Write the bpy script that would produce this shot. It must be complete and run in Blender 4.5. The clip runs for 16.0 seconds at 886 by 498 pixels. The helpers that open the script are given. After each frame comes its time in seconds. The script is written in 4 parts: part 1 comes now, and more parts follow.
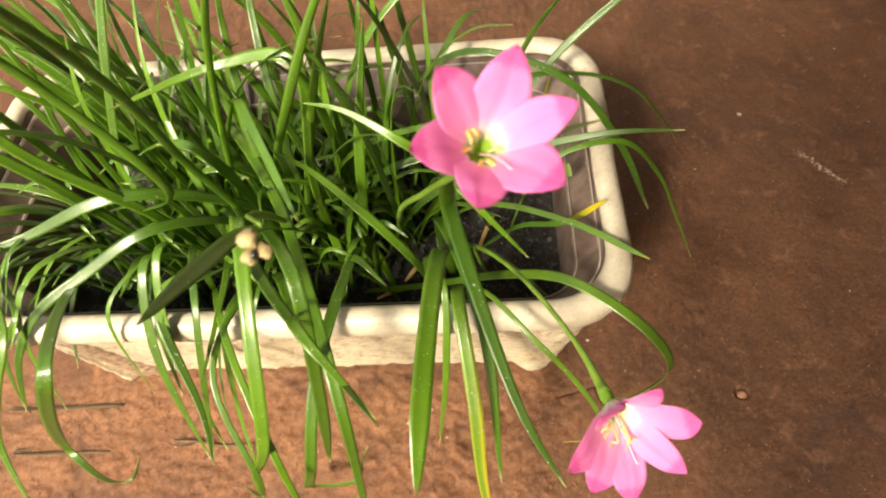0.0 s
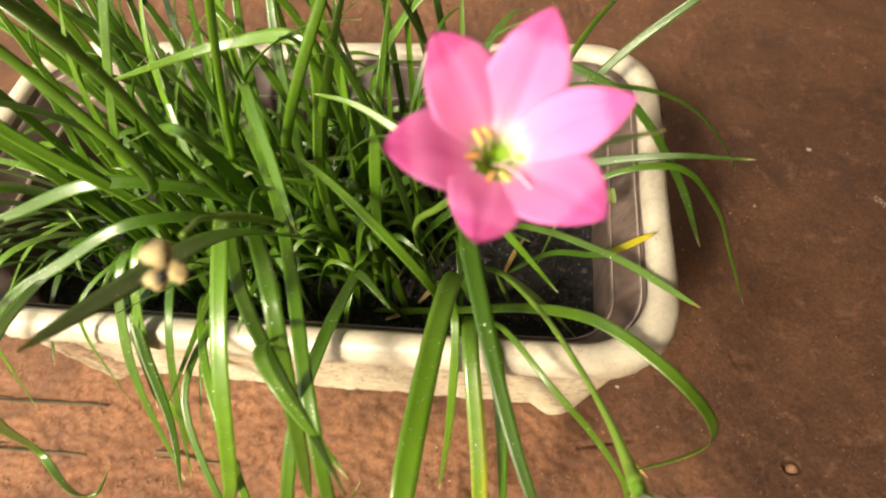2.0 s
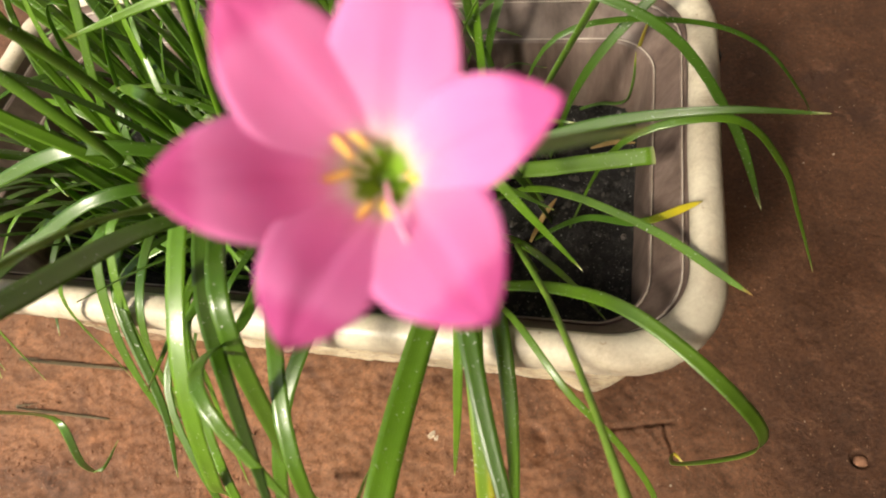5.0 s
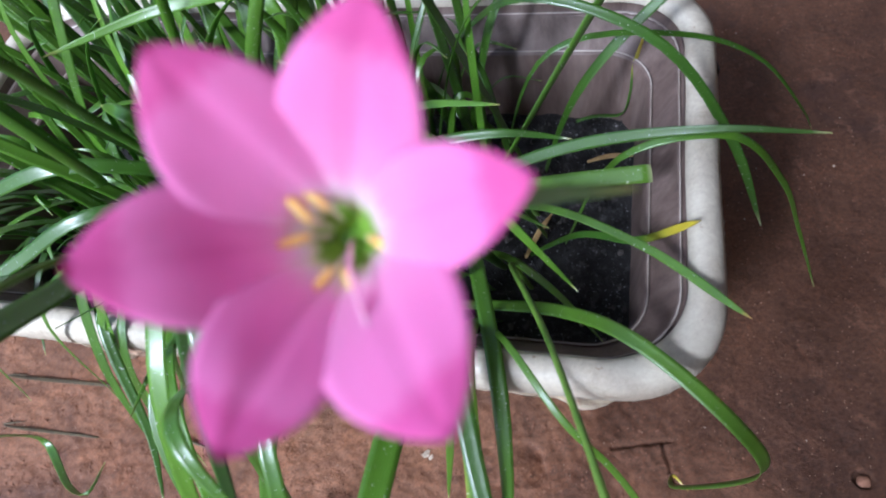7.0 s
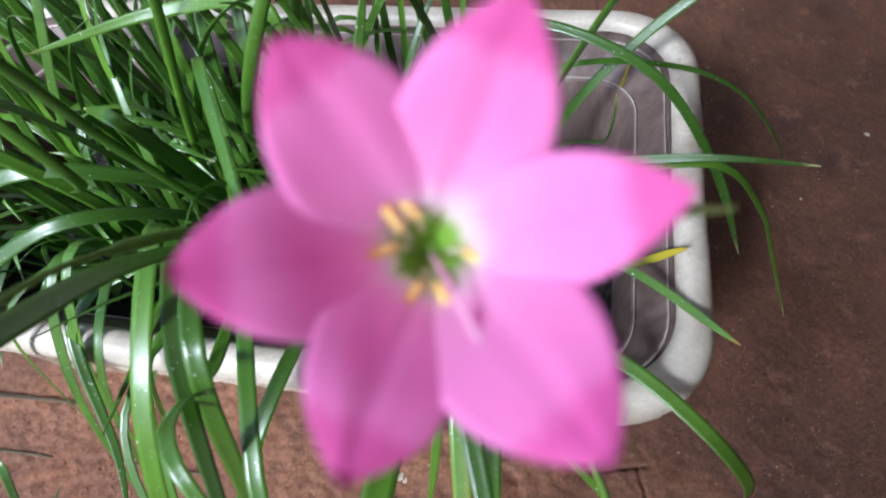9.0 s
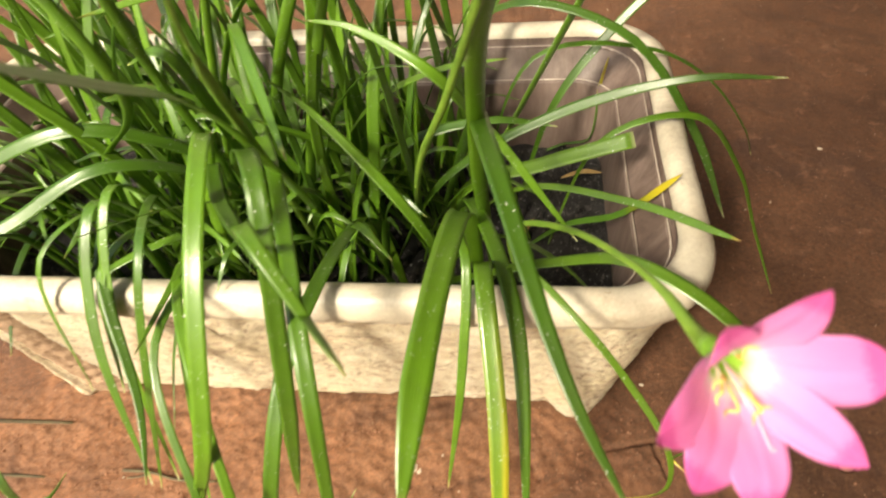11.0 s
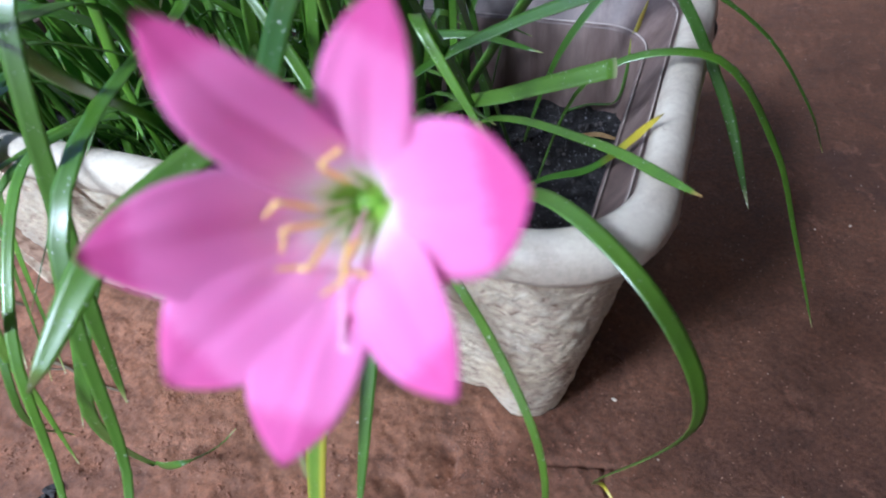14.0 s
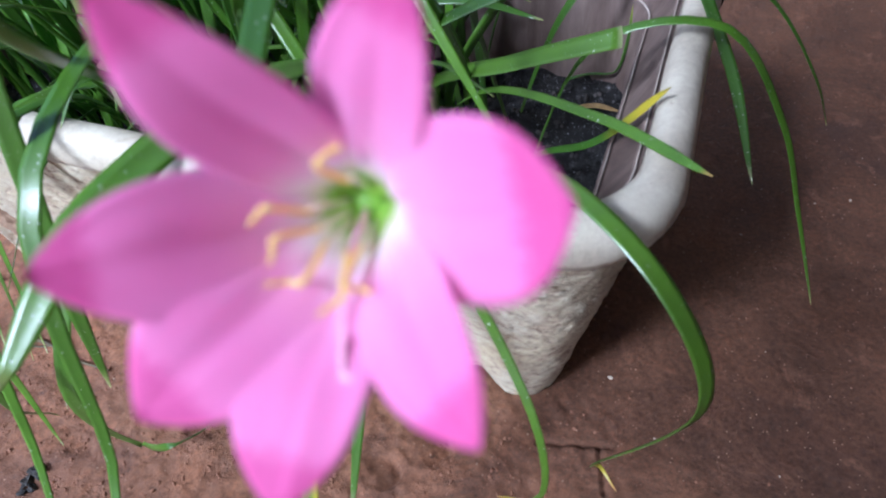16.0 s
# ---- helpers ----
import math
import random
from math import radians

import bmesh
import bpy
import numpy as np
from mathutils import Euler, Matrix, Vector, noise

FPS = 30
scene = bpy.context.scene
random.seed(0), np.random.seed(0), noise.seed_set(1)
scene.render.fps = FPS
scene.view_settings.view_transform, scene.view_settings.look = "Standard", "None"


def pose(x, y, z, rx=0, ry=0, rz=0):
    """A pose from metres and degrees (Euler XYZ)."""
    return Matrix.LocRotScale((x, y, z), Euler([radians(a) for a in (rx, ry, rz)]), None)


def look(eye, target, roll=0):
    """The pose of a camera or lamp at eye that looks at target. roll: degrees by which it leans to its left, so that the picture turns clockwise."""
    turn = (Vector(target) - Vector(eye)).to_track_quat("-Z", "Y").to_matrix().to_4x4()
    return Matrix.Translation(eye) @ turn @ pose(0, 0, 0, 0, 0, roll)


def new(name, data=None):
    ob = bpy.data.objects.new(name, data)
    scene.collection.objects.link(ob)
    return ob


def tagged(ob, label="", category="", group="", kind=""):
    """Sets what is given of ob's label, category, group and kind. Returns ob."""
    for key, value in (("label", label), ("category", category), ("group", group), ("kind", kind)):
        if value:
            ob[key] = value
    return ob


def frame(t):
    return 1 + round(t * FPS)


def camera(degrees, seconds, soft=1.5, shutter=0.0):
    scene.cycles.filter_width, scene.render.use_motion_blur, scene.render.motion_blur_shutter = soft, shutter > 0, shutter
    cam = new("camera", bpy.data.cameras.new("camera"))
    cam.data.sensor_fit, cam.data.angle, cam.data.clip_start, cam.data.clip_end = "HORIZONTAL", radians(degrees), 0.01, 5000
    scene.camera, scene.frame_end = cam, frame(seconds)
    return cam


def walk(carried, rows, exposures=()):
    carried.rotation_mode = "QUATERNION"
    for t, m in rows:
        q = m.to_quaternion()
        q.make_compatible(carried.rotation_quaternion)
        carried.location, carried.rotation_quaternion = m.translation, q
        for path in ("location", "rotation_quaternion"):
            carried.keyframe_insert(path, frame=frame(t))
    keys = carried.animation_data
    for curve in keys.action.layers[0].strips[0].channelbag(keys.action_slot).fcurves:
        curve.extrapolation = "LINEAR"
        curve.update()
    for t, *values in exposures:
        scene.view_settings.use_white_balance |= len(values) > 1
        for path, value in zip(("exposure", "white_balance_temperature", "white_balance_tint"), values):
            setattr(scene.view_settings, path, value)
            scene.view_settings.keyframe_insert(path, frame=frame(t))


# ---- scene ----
cam = camera(68.74, 16.0, soft=2.0, shutter=0.5)
PATH = [
    (0, (-0.0935, -0.1688, 0.5617), (-0.1174, -0.0054, 0.3112), -9.18),
    (0.5, (-0.1044, -0.1570, 0.5492), (-0.1274, 0.0032, 0.2966), -7.50),
    (1, (-0.1112, -0.1427, 0.5375), (-0.1391, 0.0160, 0.2844), -8.81),
    (1.5, (-0.1048, -0.1479, 0.5394), (-0.1384, 0.0108, 0.2870), -9.62),
    (2, (-0.0871, -0.1321, 0.5177), (-0.1276, 0.0349, 0.2718), -8.40),
    (2.5, (-0.0713, -0.1396, 0.5153), (-0.1201, 0.0382, 0.2787), -11.09),
    (3, (-0.0773, -0.1185, 0.5091), (-0.1309, 0.0580, 0.2725), -11.97),
    (3.5, (-0.0826, -0.1076, 0.5022), (-0.1418, 0.0659, 0.2647), -13.87),
    (4, (-0.0779, -0.0877, 0.4932), (-0.1434, 0.0721, 0.2479), -15.48),
    (4.5, (-0.0663, -0.0801, 0.4916), (-0.1300, 0.0602, 0.2342), -17.92),
    (4.7, (-0.0649, -0.0850, 0.4885), (-0.1327, 0.0529, 0.2309), -19.11),
    (6.8, (-0.0660, -0.0692, 0.4757), (-0.1338, 0.0674, 0.2174), -19.64),
    (7, (-0.0635, -0.0718, 0.4800), (-0.1314, 0.0670, 0.2229), -19.20),
    (7.5, (-0.0648, -0.0719, 0.4794), (-0.1234, 0.0630, 0.2179), -16.54),
    (8, (-0.0723, -0.0725, 0.4721), (-0.1319, 0.0610, 0.2102), -17.69),
    (8.5, (-0.0736, -0.0642, 0.4718), (-0.1224, 0.0686, 0.2073), -12.87),
    (8.7, (-0.0763, -0.0653, 0.4815), (-0.1256, 0.0726, 0.2197), -12.23),
    (10.8, (-0.0969, -0.1671, 0.4374), (-0.1340, 0.0352, 0.2189), -6.27),
    (11, (-0.0972, -0.1715, 0.4380), (-0.1358, 0.0280, 0.2174), -7.36),
    (11.2, (-0.0944, -0.1911, 0.4311), (-0.1453, 0.0192, 0.2233), -5.86),
    (11.5, (-0.0720, -0.1980, 0.4101), (-0.1417, 0.0130, 0.2087), -5.16),
    (11.7, (-0.0591, -0.1949, 0.4037), (-0.1379, 0.0131, 0.2024), -5.60),
    (12, (-0.0436, -0.1848, 0.4013), (-0.1239, 0.0204, 0.1977), -5.09),
    (12.5, (-0.0296, -0.1653, 0.3755), (-0.1058, 0.0309, 0.1618), -6.12),
    (13, (-0.0152, -0.1563, 0.3606), (-0.1105, 0.0384, 0.1533), -7.78),
    (13.5, (-0.0095, -0.1433, 0.3578), (-0.1051, 0.0510, 0.1502), -8.11),
    (14, (-0.0042, -0.1368, 0.3523), (-0.0968, 0.0548, 0.1408), -6.94),
    (14.5, (-0.0021, -0.1324, 0.3476), (-0.0909, 0.0579, 0.1335), -6.45),
    (15, (-0.0075, -0.1309, 0.3469), (-0.0944, 0.0579, 0.1305), -5.93),
    (15.5, (-0.0108, -0.1314, 0.3485), (-0.0979, 0.0564, 0.1313), -5.75),
    (16, (-0.0116, -0.1268, 0.3479), (-0.0963, 0.0558, 0.1255), -6.20),
]
EXPOSURES = [(0.0, 0.72, 7900, 5), (4.7, 0.42, 7500, 5), (6.8, 0.17, 4900, 11), (8.7, 0.12, 4900, 11), (10.8, 0.76, 7700, 4),
             (12.2, 0.53, 7400, 5), (13.2, 0.26, 5250, 10), (14.2, 0.27, 4750, 11), (16.0, 0.27, 4750, 11)]
walk(cam, [(t, look(eye, target, roll)) for t, eye, target, roll in PATH], EXPOSURES)
cam.data.dof.use_dof = True
cam.data.dof.focus_distance = 0.40
cam.data.dof.aperture_fstop = 14.0

# ---- daylight: a bright hazy sky, let in from the left and the front by unseen added walls and roof ----
SUN_ELEVATION, SUN_AZIMUTH = radians(43), radians(206)   # azimuth clockwise from +y
world = bpy.data.worlds.new("sky")
scene.world = world
world.use_nodes = True
wn = world.node_tree
sky = wn.nodes.new("ShaderNodeTexSky")
sky.sky_type = "NISHITA"
sky.sun_disc = False
sky.sun_elevation, sky.sun_rotation = SUN_ELEVATION, SUN_AZIMUTH
sky.air_density, sky.dust_density = 1.0, 4.0
wn.nodes["Background"].inputs["Strength"].default_value = 0.155
wn.links.new(sky.outputs[0], wn.nodes["Background"].inputs[0])
sun_data = bpy.data.lights.new("sun", "SUN")
sun_data.energy, sun_data.angle, sun_data.color = 5.6, radians(13), (1.0, 0.95, 0.88)
sun = new("sun", sun_data)
sun_way = Vector((math.sin(SUN_AZIMUTH) * math.cos(SUN_ELEVATION), math.cos(SUN_AZIMUTH) * math.cos(SUN_ELEVATION), math.sin(SUN_ELEVATION)))
sun.matrix_world = look(sun_way * 5, (0, 0, 0))


# ---- materials ----
def material(name):
    m = bpy.data.materials.new(name)
    m.use_nodes = True
    return m, m.node_tree.nodes, m.node_tree.links, m.node_tree.nodes["Principled BSDF"]


def noise_tex(n, l, coord, scale, detail=5.0, rough=0.6, distort=0.0):
    t = n.new("ShaderNodeTexNoise")
    t.inputs["Scale"].default_value, t.inputs["Detail"].default_value = scale, detail
    t.inputs["Roughness"].default_value, t.inputs["Distortion"].default_value = rough, distort
    l.new(coord, t.inputs["Vector"])
    return t.outputs["Fac"]


def ramp(n, l, fac, stops):
    r = n.new("ShaderNodeValToRGB")
    while len(r.color_ramp.elements) < len(stops):
        r.color_ramp.elements.new(0.5)
    for e, (at, colour) in zip(r.color_ramp.elements, stops):
        e.position, e.color = at, (*colour, 1.0)
    l.new(fac, r.inputs[0])
    return r.outputs[0]


def mixed(n, l, fac, a, b, mode="MIX"):
    m = n.new("ShaderNodeMix")
    m.data_type, m.blend_type = "RGBA", mode
    for socket, value in ((m.inputs[0], fac), (m.inputs[6], a), (m.inputs[7], b)):
        if isinstance(value, (int, float)):
            socket.default_value = value
        elif isinstance(value, tuple):
            socket.default_value = (*value, 1.0)
        else:
            l.new(value, socket)
    return m.outputs[2]


def bumped(n, l, bsdf, height, strength, distance, below=None):
    b = n.new("ShaderNodeBump")
    b.inputs["Strength"].default_value, b.inputs["Distance"].default_value = strength, distance
    l.new(height, b.inputs["Height"])
    if below is not None:
        l.new(below, b.inputs["Normal"])
    l.new(b.outputs[0], bsdf.inputs["Normal"])
    return b.outputs[0]


def stretched(n, l, scale, kind="Object"):
    c = n.new("ShaderNodeTexCoord")
    m = n.new("ShaderNodeMapping")
    m.inputs["Scale"].default_value = scale
    l.new(c.outputs[kind], m.inputs["Vector"])
    return m.outputs[0]


def floor_material():
    m, n, l, b = material("red_earth_floor")
    o = stretched(n, l, (1, 1, 1))
    wide = noise_tex(n, l, o, 4.0, 5, 0.6, 0.6)
    mid = noise_tex(n, l, o, 26, 10, 0.75, 0.3)
    fine = noise_tex(n, l, o, 300, 8, 0.8)
    c = ramp(n, l, wide, [(0.32, (0.078, 0.035, 0.019)), (0.50, (0.116, 0.053, 0.028)), (0.70, (0.150, 0.072, 0.039))])
    # round the planter's front the smooth finish has crumbled away and left dry earth, with sunlight painted in
    lit_patch = n.new("ShaderNodeMapping")
    lit_patch.inputs["Location"].default_value, lit_patch.inputs["Scale"].default_value = (0.66, 0.24, 0), (2.2, 3.4, 1)
    l.new(o, lit_patch.inputs["Vector"])
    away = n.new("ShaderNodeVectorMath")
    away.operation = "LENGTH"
    l.new(lit_patch.outputs[0], away.inputs[0])
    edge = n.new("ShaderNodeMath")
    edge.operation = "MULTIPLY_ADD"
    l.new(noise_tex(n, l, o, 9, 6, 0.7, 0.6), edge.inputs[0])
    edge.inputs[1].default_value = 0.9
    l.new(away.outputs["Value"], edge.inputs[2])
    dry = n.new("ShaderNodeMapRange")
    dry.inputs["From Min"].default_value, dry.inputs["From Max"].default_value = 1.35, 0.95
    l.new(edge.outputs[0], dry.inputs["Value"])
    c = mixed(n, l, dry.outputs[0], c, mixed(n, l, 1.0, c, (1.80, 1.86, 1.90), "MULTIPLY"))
    c = mixed(n, l, 0.5, c, ramp(n, l, mid, [(0.30, (0.22, 0.22, 0.23)), (0.50, (0.52, 0.50, 0.49)), (0.68, (0.80, 0.74, 0.68))]), "OVERLAY")
    c = mixed(n, l, 0.5, c, ramp(n, l, fine, [(0.36, (0.12, 0.12, 0.12)), (0.50, (0.5, 0.5, 0.5)), (0.64, (0.88, 0.84, 0.80))]), "OVERLAY")
    stain = ramp(n, l, noise_tex(n, l, o, 9, 6, 0.7, 1.2), [(0.54, (0, 0, 0)), (0.66, (0.65, 0.65, 0.65))])
    c = mixed(n, l, stain, c, (0.062, 0.030, 0.021))
    worn = ramp(n, l, noise_tex(n, l, o, 38, 6, 0.7, 0.5), [(0.57, (0, 0, 0)), (0.66, (0.7, 0.7, 0.7))])
    c = mixed(n, l, worn, c, (0.215, 0.102, 0.058))
    blot = ramp(n, l, noise_tex(n, l, o, 62, 6, 0.72, 0.4), [(0.64, (0, 0, 0)), (0.70, (0.65, 0.65, 0.65))])
    c = mixed(n, l, blot, c, (0.045, 0.022, 0.016))
    for scale, size, gate, colour in ((150, 0.10, 0.55, (0.44, 0.27, 0.18)), (310, 0.16, 0.52, (0.38, 0.24, 0.16)), (210, 0.13, 0.60, (0.045, 0.026, 0.020))):
        grit = n.new("ShaderNodeTexVoronoi")
        grit.inputs["Scale"].default_value = scale
        l.new(o, grit.inputs["Vector"])
        spots = ramp(n, l, grit.outputs["Distance"], [(size * 0.6, (1, 1, 1)), (size, (0, 0, 0))])
        pick = ramp(n, l, noise_tex(n, l, o, scale * 0.31, 3), [(gate, (0, 0, 0)), (gate + 0.04, (1, 1, 1))])
        c = mixed(n, l, mixed(n, l, 1.0, spots, pick, "MULTIPLY"), c, colour)
    l.new(c, b.inputs["Base Color"])
    l.new(ramp(n, l, mid, [(0.3, (0.62, 0.62, 0.62)), (0.7, (0.88, 0.88, 0.88))]), b.inputs["Roughness"])
    b.inputs["Specular IOR Level"].default_value = 0.35
    low = bumped(n, l, b, mid, 0.8, 0.005)
    bumped(n, l, b, fine, 0.7, 0.0015, low)
    return m


def rim_material():
    m, n, l, b = material("cream_plastic")
    o = stretched(n, l, (1, 1, 1))
    dirt = noise_tex(n, l, o, 30, 8, 0.7, 0.4)
    fine = noise_tex(n, l, o, 420, 4, 0.7)
    c = ramp(n, l, dirt, [(0.28, (0.30, 0.235, 0.17)), (0.42, (0.47, 0.405, 0.31)), (0.58, (0.58, 0.52, 0.41))])
    c = mixed(n, l, 0.25, c, ramp(n, l, fine, [(0.35, (0.3, 0.3, 0.3)), (0.6, (0.6, 0.6, 0.6))]), "OVERLAY")
    specks = ramp(n, l, noise_tex(n, l, o, 150, 6, 0.6), [(0.66, (0, 0, 0)), (0.72, (0.8, 0.8, 0.8))])
    c = mixed(n, l, specks, c, (0.26, 0.17, 0.11))
    l.new(c, b.inputs["Base Color"])
    b.inputs["Roughness"].default_value = 0.38
    low = bumped(n, l, b, dirt, 0.12, 0.002)
    bumped(n, l, b, fine, 0.15, 0.0004, low)
    return m


def wall_material():
    m, n, l, b = material("flaking_limewash")
    o = stretched(n, l, (0.85, 0.85, 1.15))
    flake = noise_tex(n, l, o, 125, 7, 0.72, 0.9)
    wide = noise_tex(n, l, o, 14, 5, 0.65, 0.4)
    fine = noise_tex(n, l, o, 520, 5, 0.75)
    c = ramp(n, l, flake, [(0.34, (0.36, 0.25, 0.17)), (0.40, (0.61, 0.48, 0.33)), (0.48, (0.75, 0.645, 0.47)), (0.62, (0.83, 0.745, 0.575))])
    c = mixed(n, l, 0.4, c, ramp(n, l, wide, [(0.32, (0.33, 0.30, 0.28)), (0.62, (0.62, 0.61, 0.60))]), "OVERLAY")
    c = mixed(n, l, 0.3, c, ramp(n, l, fine, [(0.35, (0.25, 0.24, 0.22)), (0.6, (0.62, 0.62, 0.62))]), "OVERLAY")
    l.new(c, b.inputs["Base Color"])
    b.inputs["Roughness"].default_value = 0.85
    low = bumped(n, l, b, flake, 1.0, 0.0055)
    bumped(n, l, b, fine, 0.5, 0.0007, low)
    return m


def liner_material():
    m, n, l, b = material("soiled_plastic")
    o = stretched(n, l, (1, 1, 0.18))
    dirt = noise_tex(n, l, o, 42, 8, 0.7, 0.4)
    fine = noise_tex(n, l, o, 260, 5, 0.7)
    c = ramp(n, l, dirt, [(0.28, (0.070, 0.044, 0.035)), (0.50, (0.145, 0.100, 0.083)), (0.72, (0.235, 0.175, 0.150))])
    c = mixed(n, l, 0.35, c, ramp(n, l, fine, [(0.3, (0.3, 0.3, 0.3)), (0.7, (0.7, 0.7, 0.7))]), "OVERLAY")
    l.new(c, b.inputs["Base Color"])
    b.inputs["Roughness"].default_value = 0.5
    bumped(n, l, b, dirt, 0.2, 0.002)
    return m


def soil_material():
    m, n, l, b = material("dark_potting_soil")
    o = stretched(n, l, (1, 1, 1))
    lump = noise_tex(n, l, o, 120, 8, 0.75)
    fine = noise_tex(n, l, o, 700, 4, 0.7)
    c = ramp(n, l, lump, [(0.35, (0.007, 0.006, 0.0055)), (0.54, (0.022, 0.019, 0.018)), (0.66, (0.11, 0.097, 0.09))])
    island = n.new("ShaderNodeNewGeometry").outputs["Random Per Island"]
    c = mixed(n, l, ramp(n, l, island, [(0.70, (0, 0, 0)), (0.86, (0.45, 0.45, 0.45)), (1.0, (0.9, 0.9, 0.9))]), c, (0.16, 0.135, 0.118))
    l.new(c, b.inputs["Base Color"])
    b.inputs["Roughness"].default_value = 0.75
    low = bumped(n, l, b, lump, 1.0, 0.006)
    bumped(n, l, b, fine, 0.8, 0.001, low)
    return m


def leaf_material(name, dark, light, tip, yellow=0.0, tip_at=0.965, margin=False):
    """Strap leaf: u runs across the blade, v from its base to its tip."""
    m, n, l, b = material(name)
    uv = n.new("ShaderNodeUVMap").outputs[0]
    info = n.new("ShaderNodeObjectInfo")
    split = n.new("ShaderNodeSeparateXYZ")
    l.new(uv, split.inputs[0])
    o = stretched(n, l, (1, 1, 1))
    blotch = noise_tex(n, l, o, 55, 5, 0.6, 0.4)
    c = mixed(n, l, info.outputs["Random"], dark, light)
    c = mixed(n, l, 0.5, c, ramp(n, l, blotch, [(0.3, (0.36, 0.36, 0.36)), (0.7, (0.64, 0.64, 0.60))]), "OVERLAY")
    veins = n.new("ShaderNodeTexWave")
    veins.wave_type, veins.bands_direction = "BANDS", "X"
    veins.inputs["Scale"].default_value, veins.inputs["Distortion"].default_value = 3.0, 0.4
    l.new(uv, veins.inputs["Vector"])
    c = mixed(n, l, 0.16, c, ramp(n, l, veins.outputs["Fac"], [(0.0, (0.2, 0.2, 0.2)), (1.0, (0.8, 0.8, 0.8))]), "OVERLAY")
    pale = ramp(n, l, split.outputs["Y"], [(0.0, (0.6, 0.6, 0.6)), (0.12, (0, 0, 0))])
    c = mixed(n, l, pale, c, (0.22, 0.30, 0.07))
    if yellow:
        aged = ramp(n, l, split.outputs["Y"], [(1.0 - yellow, (0, 0, 0)), (1.0 - yellow * 0.4, (1, 1, 1))])
        if margin:
            aged = mixed(n, l, 1.0, aged, ramp(n, l, split.outputs["X"], [(0.05, (0.5, 0.5, 0.5)), (0.2, (0.06, 0.06, 0.06)), (0.55, (0.12, 0.12, 0.12)), (0.78, (0.85, 0.85, 0.85))]), "MULTIPLY")
        c = mixed(n, l, aged, c, (0.56, 0.45, 0.03))
    c = mixed(n, l, ramp(n, l, split.outputs["Y"], [(tip_at, (0, 0, 0)), (0.5 + tip_at / 2 + 0.0125, (1, 1, 1))]), c, tip)
    specks = ramp(n, l, noise_tex(n, l, o, 760, 2, 0.5), [(0.685, (0, 0, 0)), (0.71, (1, 1, 1))])
    c = mixed(n, l, mixed(n, l, 0.8, specks, ramp(n, l, noise_tex(n, l, o, 38, 3), [(0.46, (0, 0, 0)), (0.55, (1, 1, 1))]), "MULTIPLY"), c, (0.72, 0.73, 0.66))
    l.new(c, b.inputs["Base Color"])
    b.inputs["Roughness"].default_value = 0.33
    b.inputs["Specular IOR Level"].default_value = 0.95
    low = bumped(n, l, b, veins.outputs["Fac"], 0.12, 0.0003)
    bumped(n, l, b, blotch, 0.10, 0.002, low)
    glow = n.new("ShaderNodeBsdfTranslucent")
    l.new(mixed(n, l, 0.5, c, (0.22, 0.52, 0.02)), glow.inputs["Color"])
    mix = n.new("ShaderNodeMixShader")
    mix.inputs[0].default_value = 0.25
    l.new(b.outputs[0], mix.inputs[1])
    l.new(glow.outputs[0], mix.inputs[2])
    l.new(mix.outputs[0], n["Material Output"].inputs["Surface"])
    return m


def tepal_material():
    """u runs across the tepal, v from the throat to its tip."""
    m, n, l, b = material("pink_tepal")
    uv = n.new("ShaderNodeUVMap").outputs[0]
    split = n.new("ShaderNodeSeparateXYZ")
    l.new(uv, split.inputs[0])
    warp = stretched(n, l, (26, 2.0, 1), "UV")
    streak = noise_tex(n, l, warp, 1.6, 5, 0.65, 0.25)
    ragged = n.new("ShaderNodeMath")
    ragged.operation = "MULTIPLY_ADD"
    l.new(streak, ragged.inputs[0])
    ragged.inputs[1].default_value = 0.30
    l.new(split.outputs["Y"], ragged.inputs[2])
    c = ramp(n, l, ragged.outputs[0], [(0.20, (0.30, 0.58, 0.05)), (0.33, (0.36, 0.62, 0.08)), (0.38, (0.90, 0.92, 0.64)), (0.48, (0.98, 0.88, 0.92)),
                                       (0.62, (0.97, 0.46, 0.76)), (0.82, (0.96, 0.33, 0.67)), (1.14, (0.94, 0.27, 0.61)), (1.30, (0.80, 0.14, 0.43))])
    c = mixed(n, l, 0.21, c, ramp(n, l, streak, [(0.32, (0.42, 0.30, 0.36)), (0.68, (0.72, 0.72, 0.74))]), "OVERLAY")
    keel = ramp(n, l, split.outputs["X"], [(0.44, (0, 0, 0)), (0.5, (0.14, 0.14, 0.14)), (0.56, (0, 0, 0))])
    c = mixed(n, l, keel, c, (0.72, 0.10, 0.36))
    l.new(c, b.inputs["Base Color"])
    b.inputs["Roughness"].default_value = 0.55
    b.inputs["Specular IOR Level"].default_value = 0.3
    bumped(n, l, b, streak, 0.25, 0.0006)
    glow = n.new("ShaderNodeBsdfTranslucent")
    l.new(c, glow.inputs["Color"])
    mix = n.new("ShaderNodeMixShader")
    mix.inputs[0].default_value = 0.27
    l.new(b.outputs[0], mix.inputs[1])
    l.new(glow.outputs[0], mix.inputs[2])
    l.new(mix.outputs[0], n["Material Output"].inputs["Surface"])
    return m


